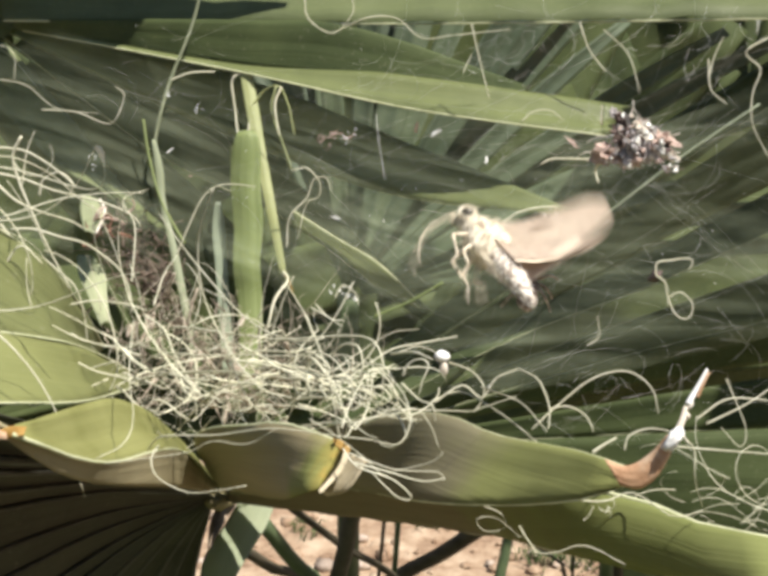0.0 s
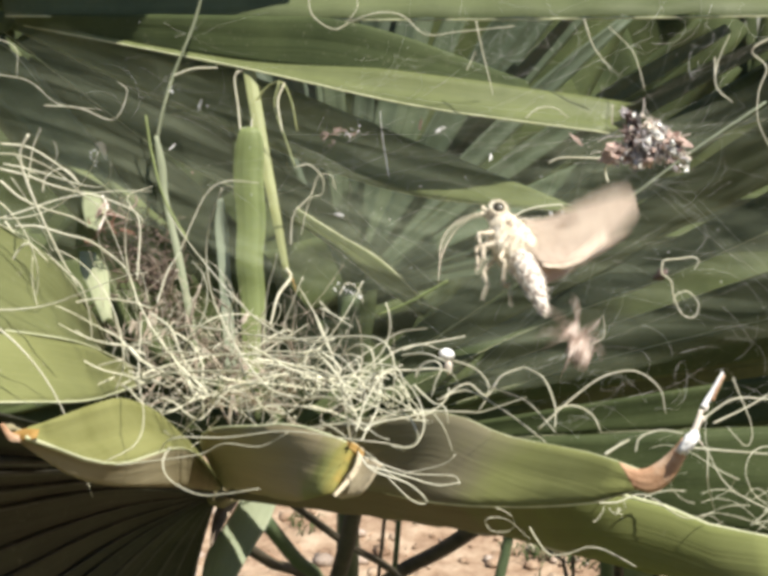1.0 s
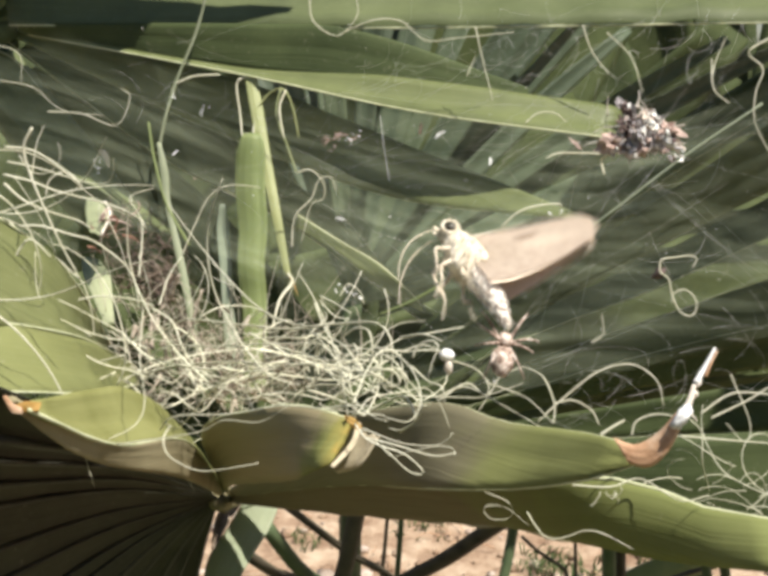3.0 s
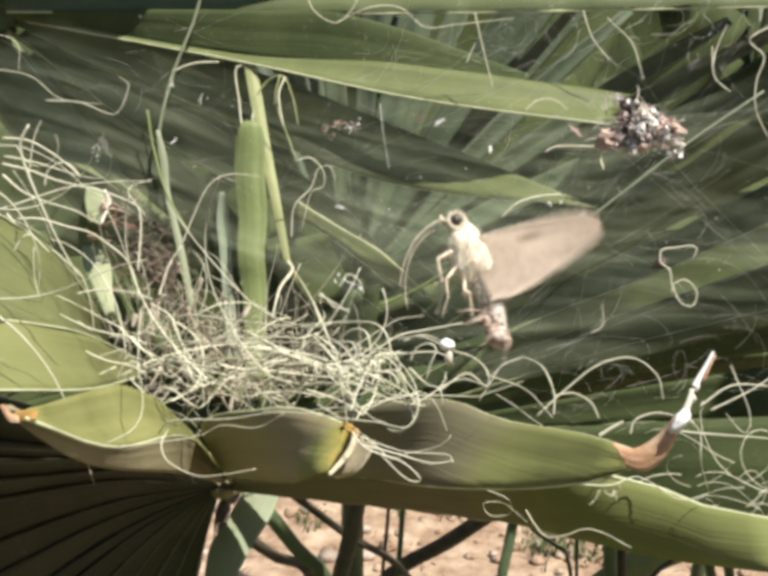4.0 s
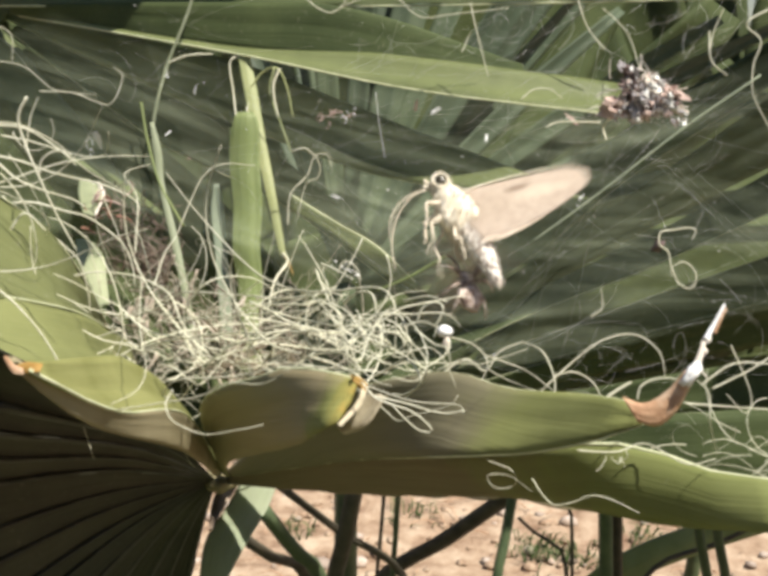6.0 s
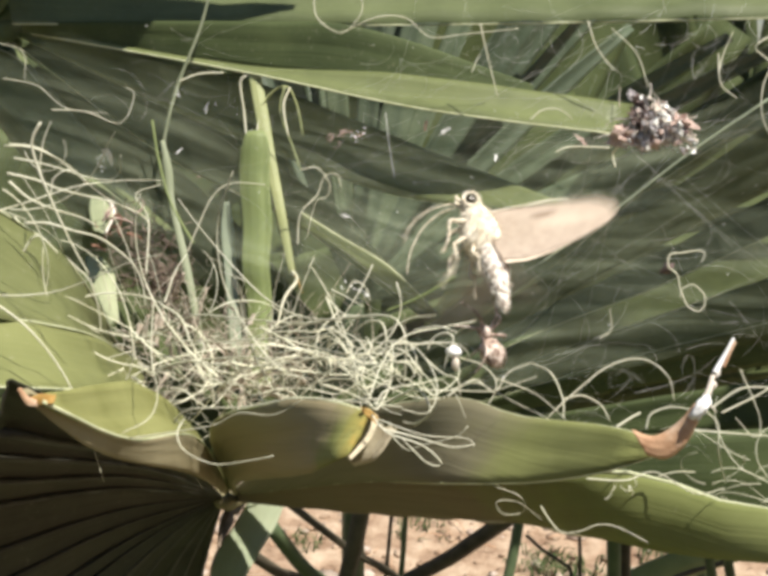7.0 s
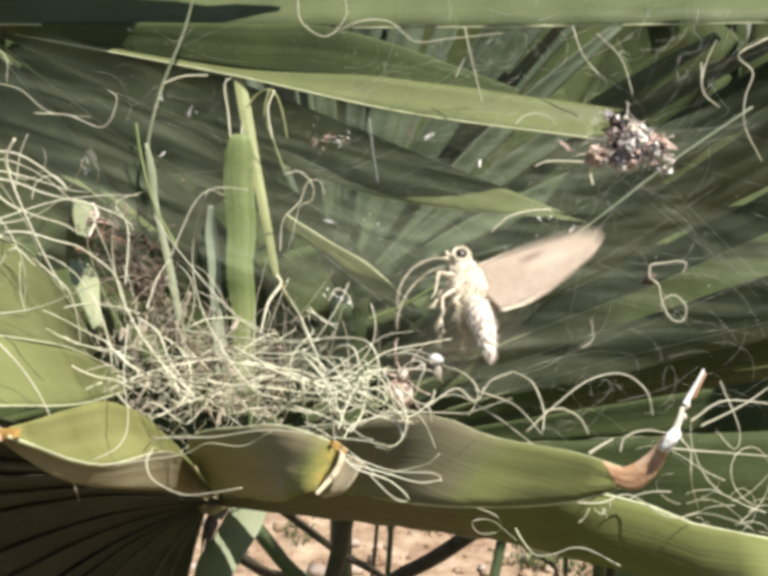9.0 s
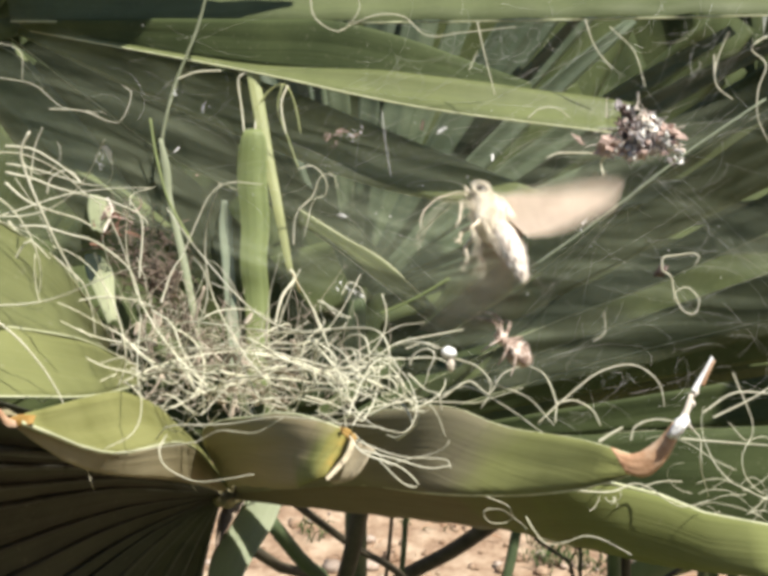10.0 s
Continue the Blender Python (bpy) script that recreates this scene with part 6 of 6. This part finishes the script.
def moth():
    """Head along +y, back along +z, wings to both sides of x; lengths in metres."""
    t = thing("moth", "buff cream moth fluttering in the web", "moth")
    rng = random.Random(77)
    feelers = []
    bm = bmesh.new()
    lump(bm, (0, 0.0012, 0), (0.0028, 0.0044, 0.0029), 3, 0.2, 3)
    lump(bm, (0, 0.0040, 0.0004), (0.0021, 0.0024, 0.0021), 4, 0.2, 2)
    hairs(bm, rng, (0, 0.0012, 0), (0.0028, 0.0044, 0.0029), 900, 0.0011)
    part("thorax", bm, FUR, t)
    bm = bmesh.new()
    lump(bm, (0, 0.0064, 0.0003), (0.0014, 0.0015, 0.0015), 5, 0.15, 3)
    hairs(bm, rng, (0, 0.0064, 0.0003), (0.0014, 0.0015, 0.0015), 260, 0.0005, (0, 0.1, 0.3), 0.00003)
    head = part("head", bm, FUR, t)
    for s in (-1, 1):
        part("eye", lump(bmesh.new(), (s * 0.00125, 0.0068, 0.0003), (0.0006, 0.00085, 0.00078), 1, 0.0, 3), EYE, head, "large dark eye")
        bm = bmesh.new()
        ring = [(s * 0.00135, 0.0068 + 0.0011 * math.cos(q), 0.0003 + 0.001 * math.sin(q)) for q in np.linspace(0, 6.6, 20)]
        tube(bm, ring, 0.00015, 0.00015, 40, 6)
        for q in np.linspace(0, 6.283, 150):
            p, out = Vector((s * 0.0014, 0.0068 + 0.0011 * math.cos(q), 0.0003 + 0.001 * math.sin(q))), Vector((s * rng.uniform(0.0, 0.7), math.cos(q + rng.gauss(0, 0.4)), math.sin(q + rng.gauss(0, 0.4))))
            tube(bm, [p, p + out * rng.uniform(0.0002, 0.00045)], 0.00006, 0.00002, 2, 3)
        part("eye_rim", bm, FUR, head, "white rim of scales round the eye")
        feelers.append(part("antenna", strand([(s * 0.0006, 0.0072, -0.0008), (s * 0.0010, 0.0076, -0.0030), (s * 0.0016, 0.0066, -0.0062), (s * 0.0022, 0.0040, -0.0092), (s * 0.0024, 0.0008, -0.0112)], 0.00011, 0.00006, 28, 5), LEG, head))
        part("palp", strand([(s * 0.0005, 0.0072, -0.0008), (s * 0.0006, 0.0080, -0.0014), (s * 0.0006, 0.0084, -0.0012)], 0.00042, 0.0002, 10, 5), FUR, head)
    abdomen = None
    for k in range(9):
        y, r = -0.0018 - 0.00102 * k, 0.0019 * (1 - (k / 9.4) ** 1.4) + 0.0002
        z = -0.0002 - 0.000016 * k * k
        bm = bmesh.new()
        lump(bm, (0, y, z), (r, 0.0014, r), 10 + k, 0.15, 2)
        hairs(bm, rng, (0, y, z), (r, 0.0009, r), 110, 0.0006, (0, -1.2, 0))
        ob = part("abdomen" if k == 0 else "abdomen_ring", bm, ABDOMEN, abdomen or t)
        abdomen = abdomen or ob
    part("tail_tuft", strand([(0, -0.0098, -0.0012), (0, -0.0106, -0.0014), (0, -0.0116, -0.0016)], 0.0005, 0.0001, 8, 6), FUR, abdomen)
    for s in (-1, 1):
        for k, (hip_y, foot_y, foot_z) in enumerate(((0.0034, 0.0000, -0.0062), (0.0014, -0.0048, -0.0074), (-0.0002, -0.0066, -0.0042))):
            bm = bmesh.new()
            hip, foot = Vector((s * 0.0010, hip_y, -0.0018)), Vector((s * (0.0012 + 0.0006 * k), foot_y, foot_z))
            knee = hip.lerp(foot, 0.34) + Vector((s * 0.0009, 0.0014 - 0.0009 * k, -0.0008 - 0.0004 * (k % 2)))
            shin = hip.lerp(foot, 0.7 - 0.06 * k) + Vector((s * 0.0004, -0.0005 + 0.0006 * k, -0.0006 + 0.0005 * k))
            tube(bm, [hip, knee], 0.00034, 0.00022, 8, 6)
            tube(bm, [knee, shin], 0.00022, 0.00013, 8, 6)
            tube(bm, [shin, foot], 0.00012, 0.00007, 8, 5)
            for j in range(44):
                p = (hip.lerp(knee, rng.random()) if j % 2 else knee.lerp(shin, rng.random()))
                tube(bm, [p, p + Vector((rng.gauss(0, 0.0003), -0.0005, rng.gauss(-0.0002, 0.0003)))], 0.00006, 0.00002, 2, 3)
            feelers.append(part("leg", bm, LEG, t))
    wings = []
    for s in (-1, 1):
        hinge = part("forewing", wing_mesh(s, 0.0, 1.0, lambda f: 0.0, lambda f: 1.0), WING, t)
        hinge.matrix_parent_inverse = Matrix.Identity(4)
        edge = [(s * p[0], p[1], 0.0001) for p in (wing_point(f, 0.0) for f in (0.0, 0.2, 0.4, 0.6, 0.8, 0.93))]
        part("wing_edge", strand(edge, 0.00012, 0.00006, 16, 5), FUR, hinge).matrix_parent_inverse = Matrix.Identity(4)
        hind = part("hindwing", wing_mesh(s, 0.0, 0.6, lambda f: 0.82, lambda f: 1.07 - 0.12 * f), WING_PLAIN, hinge, "paler hindwing")
        hind.matrix_parent_inverse = Matrix.Translation((0, 0, 0.00012))
        wings.append(hinge)
    return t, wings, feelers


def wing_point(f, q):
    """A point of the wing's plan, f from hinge to tip and q from the straight front edge to the slanting rear edge."""
    span = 0.0186
    fx, fy = -0.0012 + (span + 0.0012) * f, 0.0006 * math.sin(3.1 * f) - 0.0011 * max(0.0, (f - 0.86) / 0.14) ** 2
    at = (0.0, 0.15, 0.35, 0.6, 0.8, 0.93, 1.0)
    bx = float(np.interp(f, at, (0.0006, 0.0036, 0.0074, 0.0120, 0.0154, 0.0176, 0.0183)))
    by = float(np.interp(f, at, (-0.0080, -0.0083, -0.0077, -0.0064, -0.0050, -0.0039, -0.0030)))
    return fx + (bx - fx) * q, fy + (by - fy) * q


def wing_mesh(s, start, end, front, back):
    """A thin wing from the hinge outwards along s * x, with fine folds along the veins; front and back: its part of the chord."""
    bm = bmesh.new()
    uv = bm.loops.layers.uv.new("uv")
    n, m = 22, 14
    rows = []
    for side in (0, 1):
        grid = []
        for i in range(n + 1):
            f = start + (end - start) * i / n
            row = []
            for j in range(m + 1):
                q = front(f) + (back(f) - front(f)) * j / m
                x, y = wing_point(f, q)
                z = 0.00005 * math.sin(q * 26) * f + 0.0007 * math.sin(f * 2.2) * (1 - q) - side * 0.00008
                row.append((bm.verts.new((s * x, y, z)), (f, 1 - q)))
            grid.append(row)
        rows.append(grid)
    top, low = rows
    where = {v: c for g in rows for r in g for v, c in r}
    for i in range(n):
        for j in range(m):
            bm.faces.new([g[0] for g in (top[i][j], top[i][j + 1], top[i + 1][j + 1], top[i + 1][j])])
            bm.faces.new([g[0] for g in (low[i][j], low[i + 1][j], low[i + 1][j + 1], low[i][j + 1])])
        for j in (0, m):
            bm.faces.new([g[0] for g in (top[i][j], top[i + 1][j], low[i + 1][j], low[i][j])])
    for f in bm.faces:
        for loop in f.loops:
            loop[uv].uv = where[loop.vert]
    return bm


MOTH, WINGS, MOTH_LEGS = moth()


# ---- spider ----
def spider():
    t = thing("spider", "small mottled brown spider climbing in the web", "spider")
    part("abdomen", lump(bmesh.new(), (0, -0.0021, 0.0002), (0.0017, 0.0023, 0.0016), 2, 0.2, 3), SPIDER, t, "pale mottled abdomen")
    part("front_body", lump(bmesh.new(), (0, 0.0011, 0), (0.0011, 0.0013, 0.0008), 7, 0.2, 2), SPIDER, t)
    legs = []
    for s in (-1, 1):
        for k, a in enumerate((65, 25, -20, -58)):
            c, d = math.cos(radians(a)), math.sin(radians(a))
            l = (0.0054, 0.0044, 0.0039, 0.0052)[k]
            pts = [(s * 0.0006, 0.0011 - 0.0003 * k, 0), (s * (0.0006 + 0.45 * l * c), 0.0011 - 0.0003 * k + 0.45 * l * d, 0.0012), (s * (0.0006 + 0.8 * l * c), 0.0011 - 0.0003 * k + 0.8 * l * d, 0.0002), (s * (0.0006 + l * c), 0.0011 - 0.0003 * k + l * d, -0.0012)]
            legs.append(part("leg", strand(pts, 0.00027, 0.0001, 16, 6), SPIDER, t))
    for ob in t.children:
        ob.data.transform(Matrix.Scale(0.95, 4))
    return t, legs


ARANEID, SPIDER_LEGS = spider()


def motions():
    # seconds, place, turn, and for the wings the sweep towards the head and the lift above the flank
    rows = [
        (0, 0.01413, -0.03526, 0.59425, 60.0, 56.2, 90.7, -10, 110),
        (0.2, 0.01665, -0.03434, 0.59564, 66.0, 40.1, 90.4, -18, 122),
        (0.4, 0.01725, -0.03491, 0.59360, 72.2, 44.2, 90.1, 2, 124),
        (0.5, 0.01518, -0.03589, 0.59345, 71.1, 57.1, 89.9, 14, 112),
        (0.7, 0.01302, -0.03260, 0.59681, 50.7, 26.4, 90.2, -34, 126),
        (0.9, 0.01941, -0.03664, 0.59300, 90.9, 61.7, 90.3, 30, 124),
        (1, 0.01634, -0.03526, 0.59414, 68.1, 50.5, 90.4, 0, 112),
        (1.2, 0.01648, -0.03591, 0.59400, 77.7, 54.7, 90.5, 0, 120),
        (1.4, 0.01720, -0.03490, 0.58986, 74.5, 43.4, 90.5, -18, 120),
        (1.5, 0.01735, -0.03321, 0.59405, 71.7, 26.7, 90.5, -26, 118),
        (1.7, 0.01544, -0.03416, 0.58989, 68.2, 37.4, 90.7, -22, 116),
        (1.9, 0.01288, -0.03453, 0.58822, 62.6, 44.4, 90.8, -18, 106),
        (2, 0.01517, -0.03471, 0.59116, 74.1, 41.6, 90.9, -20, 100),
        (2.2, 0.01337, -0.03474, 0.58682, 64.5, 46.0, 91.0, -20, 102),
        (2.4, 0.01463, -0.03482, 0.58907, 71.6, 43.9, 91.1, -14, 100),
        (2.5, 0.01600, -0.03546, 0.58849, 79.6, 48.8, 91.3, -12, 98),
        (2.7, 0.01303, -0.03544, 0.58959, 63.0, 56.5, 90.7, -12, 90),
        (3.05, 0.01068, -0.03488, 0.59101, 62.0, 49.8, 90.6, -13, 92),
        (3.45, 0.01137, -0.03424, 0.59031, 60.8, 42.1, 90.6, -13, 94),
        (3.8, 0.00942, -0.03368, 0.59152, 59.7, 35.4, 90.5, -14, 96),
        (4, 0.01145, -0.03225, 0.58967, 63.5, 18.8, 90.7, -12, 98),
        (4.2, 0.01036, -0.03315, 0.58839, 62.0, 28.8, 90.8, -20, 92),
        (4.4, 0.00816, -0.03201, 0.59156, 56.4, 17.0, 90.7, -14, 100),
        (4.5, 0.01075, -0.03201, 0.59306, 66.6, 15.1, 90.7, -6, 98),
        (4.7, 0.01104, -0.03390, 0.59570, 70.8, 34.0, 90.9, 10, 102),
        (4.8, 0.01182, -0.03459, 0.59264, 74.1, 40.4, 91.1, 4, 92),
        (5, 0.01059, -0.03327, 0.59378, 67.0, 28.5, 90.9, -8, 96),
        (5.2, 0.01441, -0.03200, 0.59372, 71.3, 14.1, 90.7, 0, 102),
        (5.4, 0.01291, -0.03181, 0.59465, 74.5, 12.8, 90.7, 0, 96),
        (5.5, 0.01198, -0.03168, 0.59714, 67.3, 12.5, 90.7, -6, 82),
        (5.7, 0.01210, -0.03420, 0.59568, 70.0, 37.4, 90.8, 2, 96),
        (5.9, 0.00971, -0.03507, 0.59408, 65.4, 49.7, 90.7, 6, 92),
        (6, 0.00949, -0.03453, 0.59295, 61.3, 44.9, 90.5, -12, 90),
        (6.2, 0.00835, -0.03422, 0.59161, 60.6, 41.4, 90.6, -10, 90),
        (6.6, 0.01112, -0.03464, 0.59138, 66.7, 43.9, 90.7, -7, 91),
        (6.95, 0.01086, -0.03501, 0.59349, 72.0, 46.1, 90.8, -5, 93),
        (7.3, 0.01321, -0.03538, 0.59319, 77.3, 48.2, 90.9, -2, 94),
        (7.5, 0.01329, -0.03540, 0.59199, 78.9, 48.1, 91.1, -2, 94),
        (7.7, 0.01356, -0.03546, 0.59672, 82.8, 47.6, 90.5, -8, 106),
        (7.8, 0.01348, -0.03575, 0.59644, 82.4, 51.2, 90.2, -6, 108),
        (8, 0.01574, -0.03660, 0.59137, 82.8, 62.6, 89.5, 26, 96),
        (8.2, 0.01432, -0.03579, 0.59316, 82.9, 51.4, 89.7, 10, 104),
        (8.4, 0.01227, -0.03475, 0.59167, 71.8, 42.3, 89.8, -4, 98),
        (8.5, 0.01378, -0.03487, 0.59076, 73.3, 43.2, 89.8, 0, 96),
        (8.7, 0.01441, -0.03575, 0.59269, 87.7, 50.2, 90.0, 10, 104),
        (8.9, 0.01340, -0.03596, 0.59074, 74.5, 56.5, 90.2, 10, 94),
        (9, 0.01242, -0.03569, 0.58818, 74.7, 52.8, 90.2, 6, 86),
        (9.2, 0.01356, -0.03610, 0.58962, 77.6, 57.5, 90.7, 0, 92),
        (9.4, 0.01382, -0.03520, 0.58786, 64.4, 52.2, 91.1, -6, 94),
        (9.5, 0.01167, -0.03620, 0.58902, 74.4, 60.8, 91.5, -4, 86),
        (9.7, 0.01628, -0.03666, 0.59073, 87.2, 62.8, 91.6, 8, 100),
        (10, 0.01401, -0.03600, 0.59685, 71.2, 59.7, 91.5, 0, 96),
    ]
    walk(MOTH, [(r[0], pose(*r[1:7])) for r in rows])
    at, sweeps, lifts = [r[0] for r in rows], [r[7] for r in rows], [r[8] for r in rows]
    # both wings beat about twenty times a second; the near one stays raised, the far one swings wider and wider
    for side, ob in zip((-1, 1), WINGS):
        beats = []
        for k in range(0, 301):
            s = k / 30
            turn = 2 * math.pi * 22 * s
            sweep = float(np.interp(s, at, sweeps)) + 5 * math.sin(turn)
            wide = min(1, max(0, (s - 4.3) / 0.6))
            lift = float(np.interp(s, at, lifts)) + 14 * math.sin(turn) if side < 0 else 100 - 105 * wide + (8 + 66 * wide) * math.sin(turn)
            m = pose(side * 0.0022, 0.0032, 0.0006) @ Matrix.Rotation(radians(-side * lift), 4, "Y") @ Matrix.Rotation(radians(side * sweep), 4, "Z")
            beats.append((s, m))
        walk(ob, beats)
    # legs and feelers tremble and kick
    for k, ob in enumerate(MOTH_LEGS):
        walk(ob, [(j / 30, pose(0, 0, 0, 7 * math.sin(j * 1.9 + 2.1 * k) + 6 * math.sin(j * 0.13 + k), 0, 6 * math.sin(j * 2.3 + 1.3 * k) + 6 * math.sin(j * 0.17 + 2 * k))) for j in range(301)])
    crawl = [
        (0, 0.02030, -0.02516, 0.58727, 60.0, 10.0, 0.0),
        (0.5, 0.02251, -0.02551, 0.58578, 75.0, -4.2, 70.9),
        (0.9, 0.02661, -0.03600, 0.58805, 66.4, -9.0, 17.0),
        (1, 0.02445, -0.03600, 0.58177, 62.1, -6.5, 18.5),
        (1.2, 0.02228, -0.03600, 0.57818, 53.4, 0.9, 38.0),
        (1.4, 0.02091, -0.03600, 0.57711, 46.9, 7.8, 48.3),
        (1.5, 0.02165, -0.03600, 0.58187, 45.3, 9.6, 39.3),
        (1.7, 0.02172, -0.03600, 0.58062, 46.1, 8.7, -8.8),
        (1.9, 0.00693, -0.03600, 0.57667, 51.7, 2.5, -69.1),
        (2, 0.01116, -0.03600, 0.58032, 55.8, -1.5, -89.2),
        (2.5, 0.00919, -0.03600, 0.57776, 74.1, -8.4, -26.3),
        (2.7, 0.01580, -0.03600, 0.57979, 74.5, -1.9, 4.9),
        (3.2, 0.01469, -0.03600, 0.57979, 57.4, 9.7, -12.6),
        (3.8, 0.01665, -0.03600, 0.57979, 46.2, -8.7, 98.0),
        (4, 0.01292, -0.03600, 0.58187, 52.0, -9.6, 79.7),
        (4.2, 0.01166, -0.03600, 0.57934, 60.5, -4.6, 23.5),
        (4.4, 0.01173, -0.03600, 0.58012, 68.9, 3.2, -27.8),
        (4.5, 0.01184, -0.03600, 0.58115, 72.1, 6.6, -39.9),
        (4.7, 0.00765, -0.03600, 0.58420, 74.4, 9.2, -32.9),
        (4.8, 0.00663, -0.03600, 0.58291, 74.5, 9.4, -24.5),
        (5, 0.00992, -0.03600, 0.58230, 69.8, 4.1, -13.6),
        (5.2, 0.01482, -0.03600, 0.58116, 61.6, -3.7, -33.6),
        (5.4, 0.00801, -0.03600, 0.58093, 52.9, -9.2, -70.0),
        (5.5, 0.01022, -0.03600, 0.58463, 49.3, -10.0, -81.7),
        (5.7, 0.01042, -0.03600, 0.58267, 45.2, -6.9, -71.1),
        (5.9, 0.00818, -0.03600, 0.58429, 46.3, 0.4, -16.3),
        (6, 0.00986, -0.03600, 0.58438, 48.7, 4.2, 17.0),
        (6.2, 0.00900, -0.03600, 0.58246, 56.3, 9.5, 66.0),
        (6.7, 0.01027, -0.03600, 0.58053, 74.2, -1.0, 27.3),
        (7.3, 0.01180, -0.03600, 0.57998, 61.4, -6.0, 55.6),
        (7.5, 0.00695, -0.03600, 0.58197, 52.7, 1.5, 33.0),
        (7.7, 0.00703, -0.03600, 0.58995, 46.6, 8.2, -25.5),
        (7.8, 0.00589, -0.03600, 0.58862, 45.9, 9.0, -53.0),
        (8, 0.00439, -0.03600, 0.58469, 46.4, 8.3, -93.3),
        (8.4, 0.00312, -0.03600, 0.58019, 61.6, -5.1, -31.0),
        (8.7, -0.00011, -0.03600, 0.57795, 72.3, -9.7, 1.1),
        (8.9, 0.00112, -0.03600, 0.57823, 75.0, -5.0, -11.4),
        (9, 0.00274, -0.03600, 0.57606, 74.3, -1.3, -18.8),
        (9.2, -0.00150, -0.03600, 0.57991, 69.4, 6.2, -12.7),
        (9.4, 0.00903, -0.03600, 0.57820, 61.1, 10.0, 29.4),
        (9.5, 0.00683, -0.03600, 0.57814, 56.6, 9.6, 56.9),
        (9.7, 0.01088, -0.03600, 0.57776, 49.9, 3.7, 85.0),
        (10, 0.01541, -0.03600, 0.58035, 45.2, -6.7, 66.0),
    ]
    walk(ARANEID, [(r[0], pose(*r[1:])) for r in crawl])
    for k, leg in enumerate(SPIDER_LEGS):
        walk(leg, [(0.25 * j, pose(0, 0, 0, 6 * math.sin(j * 2.1 + k), 0, 12 * math.sin(j * 1.7 + 2 * k))) for j in range(41)])


motions()
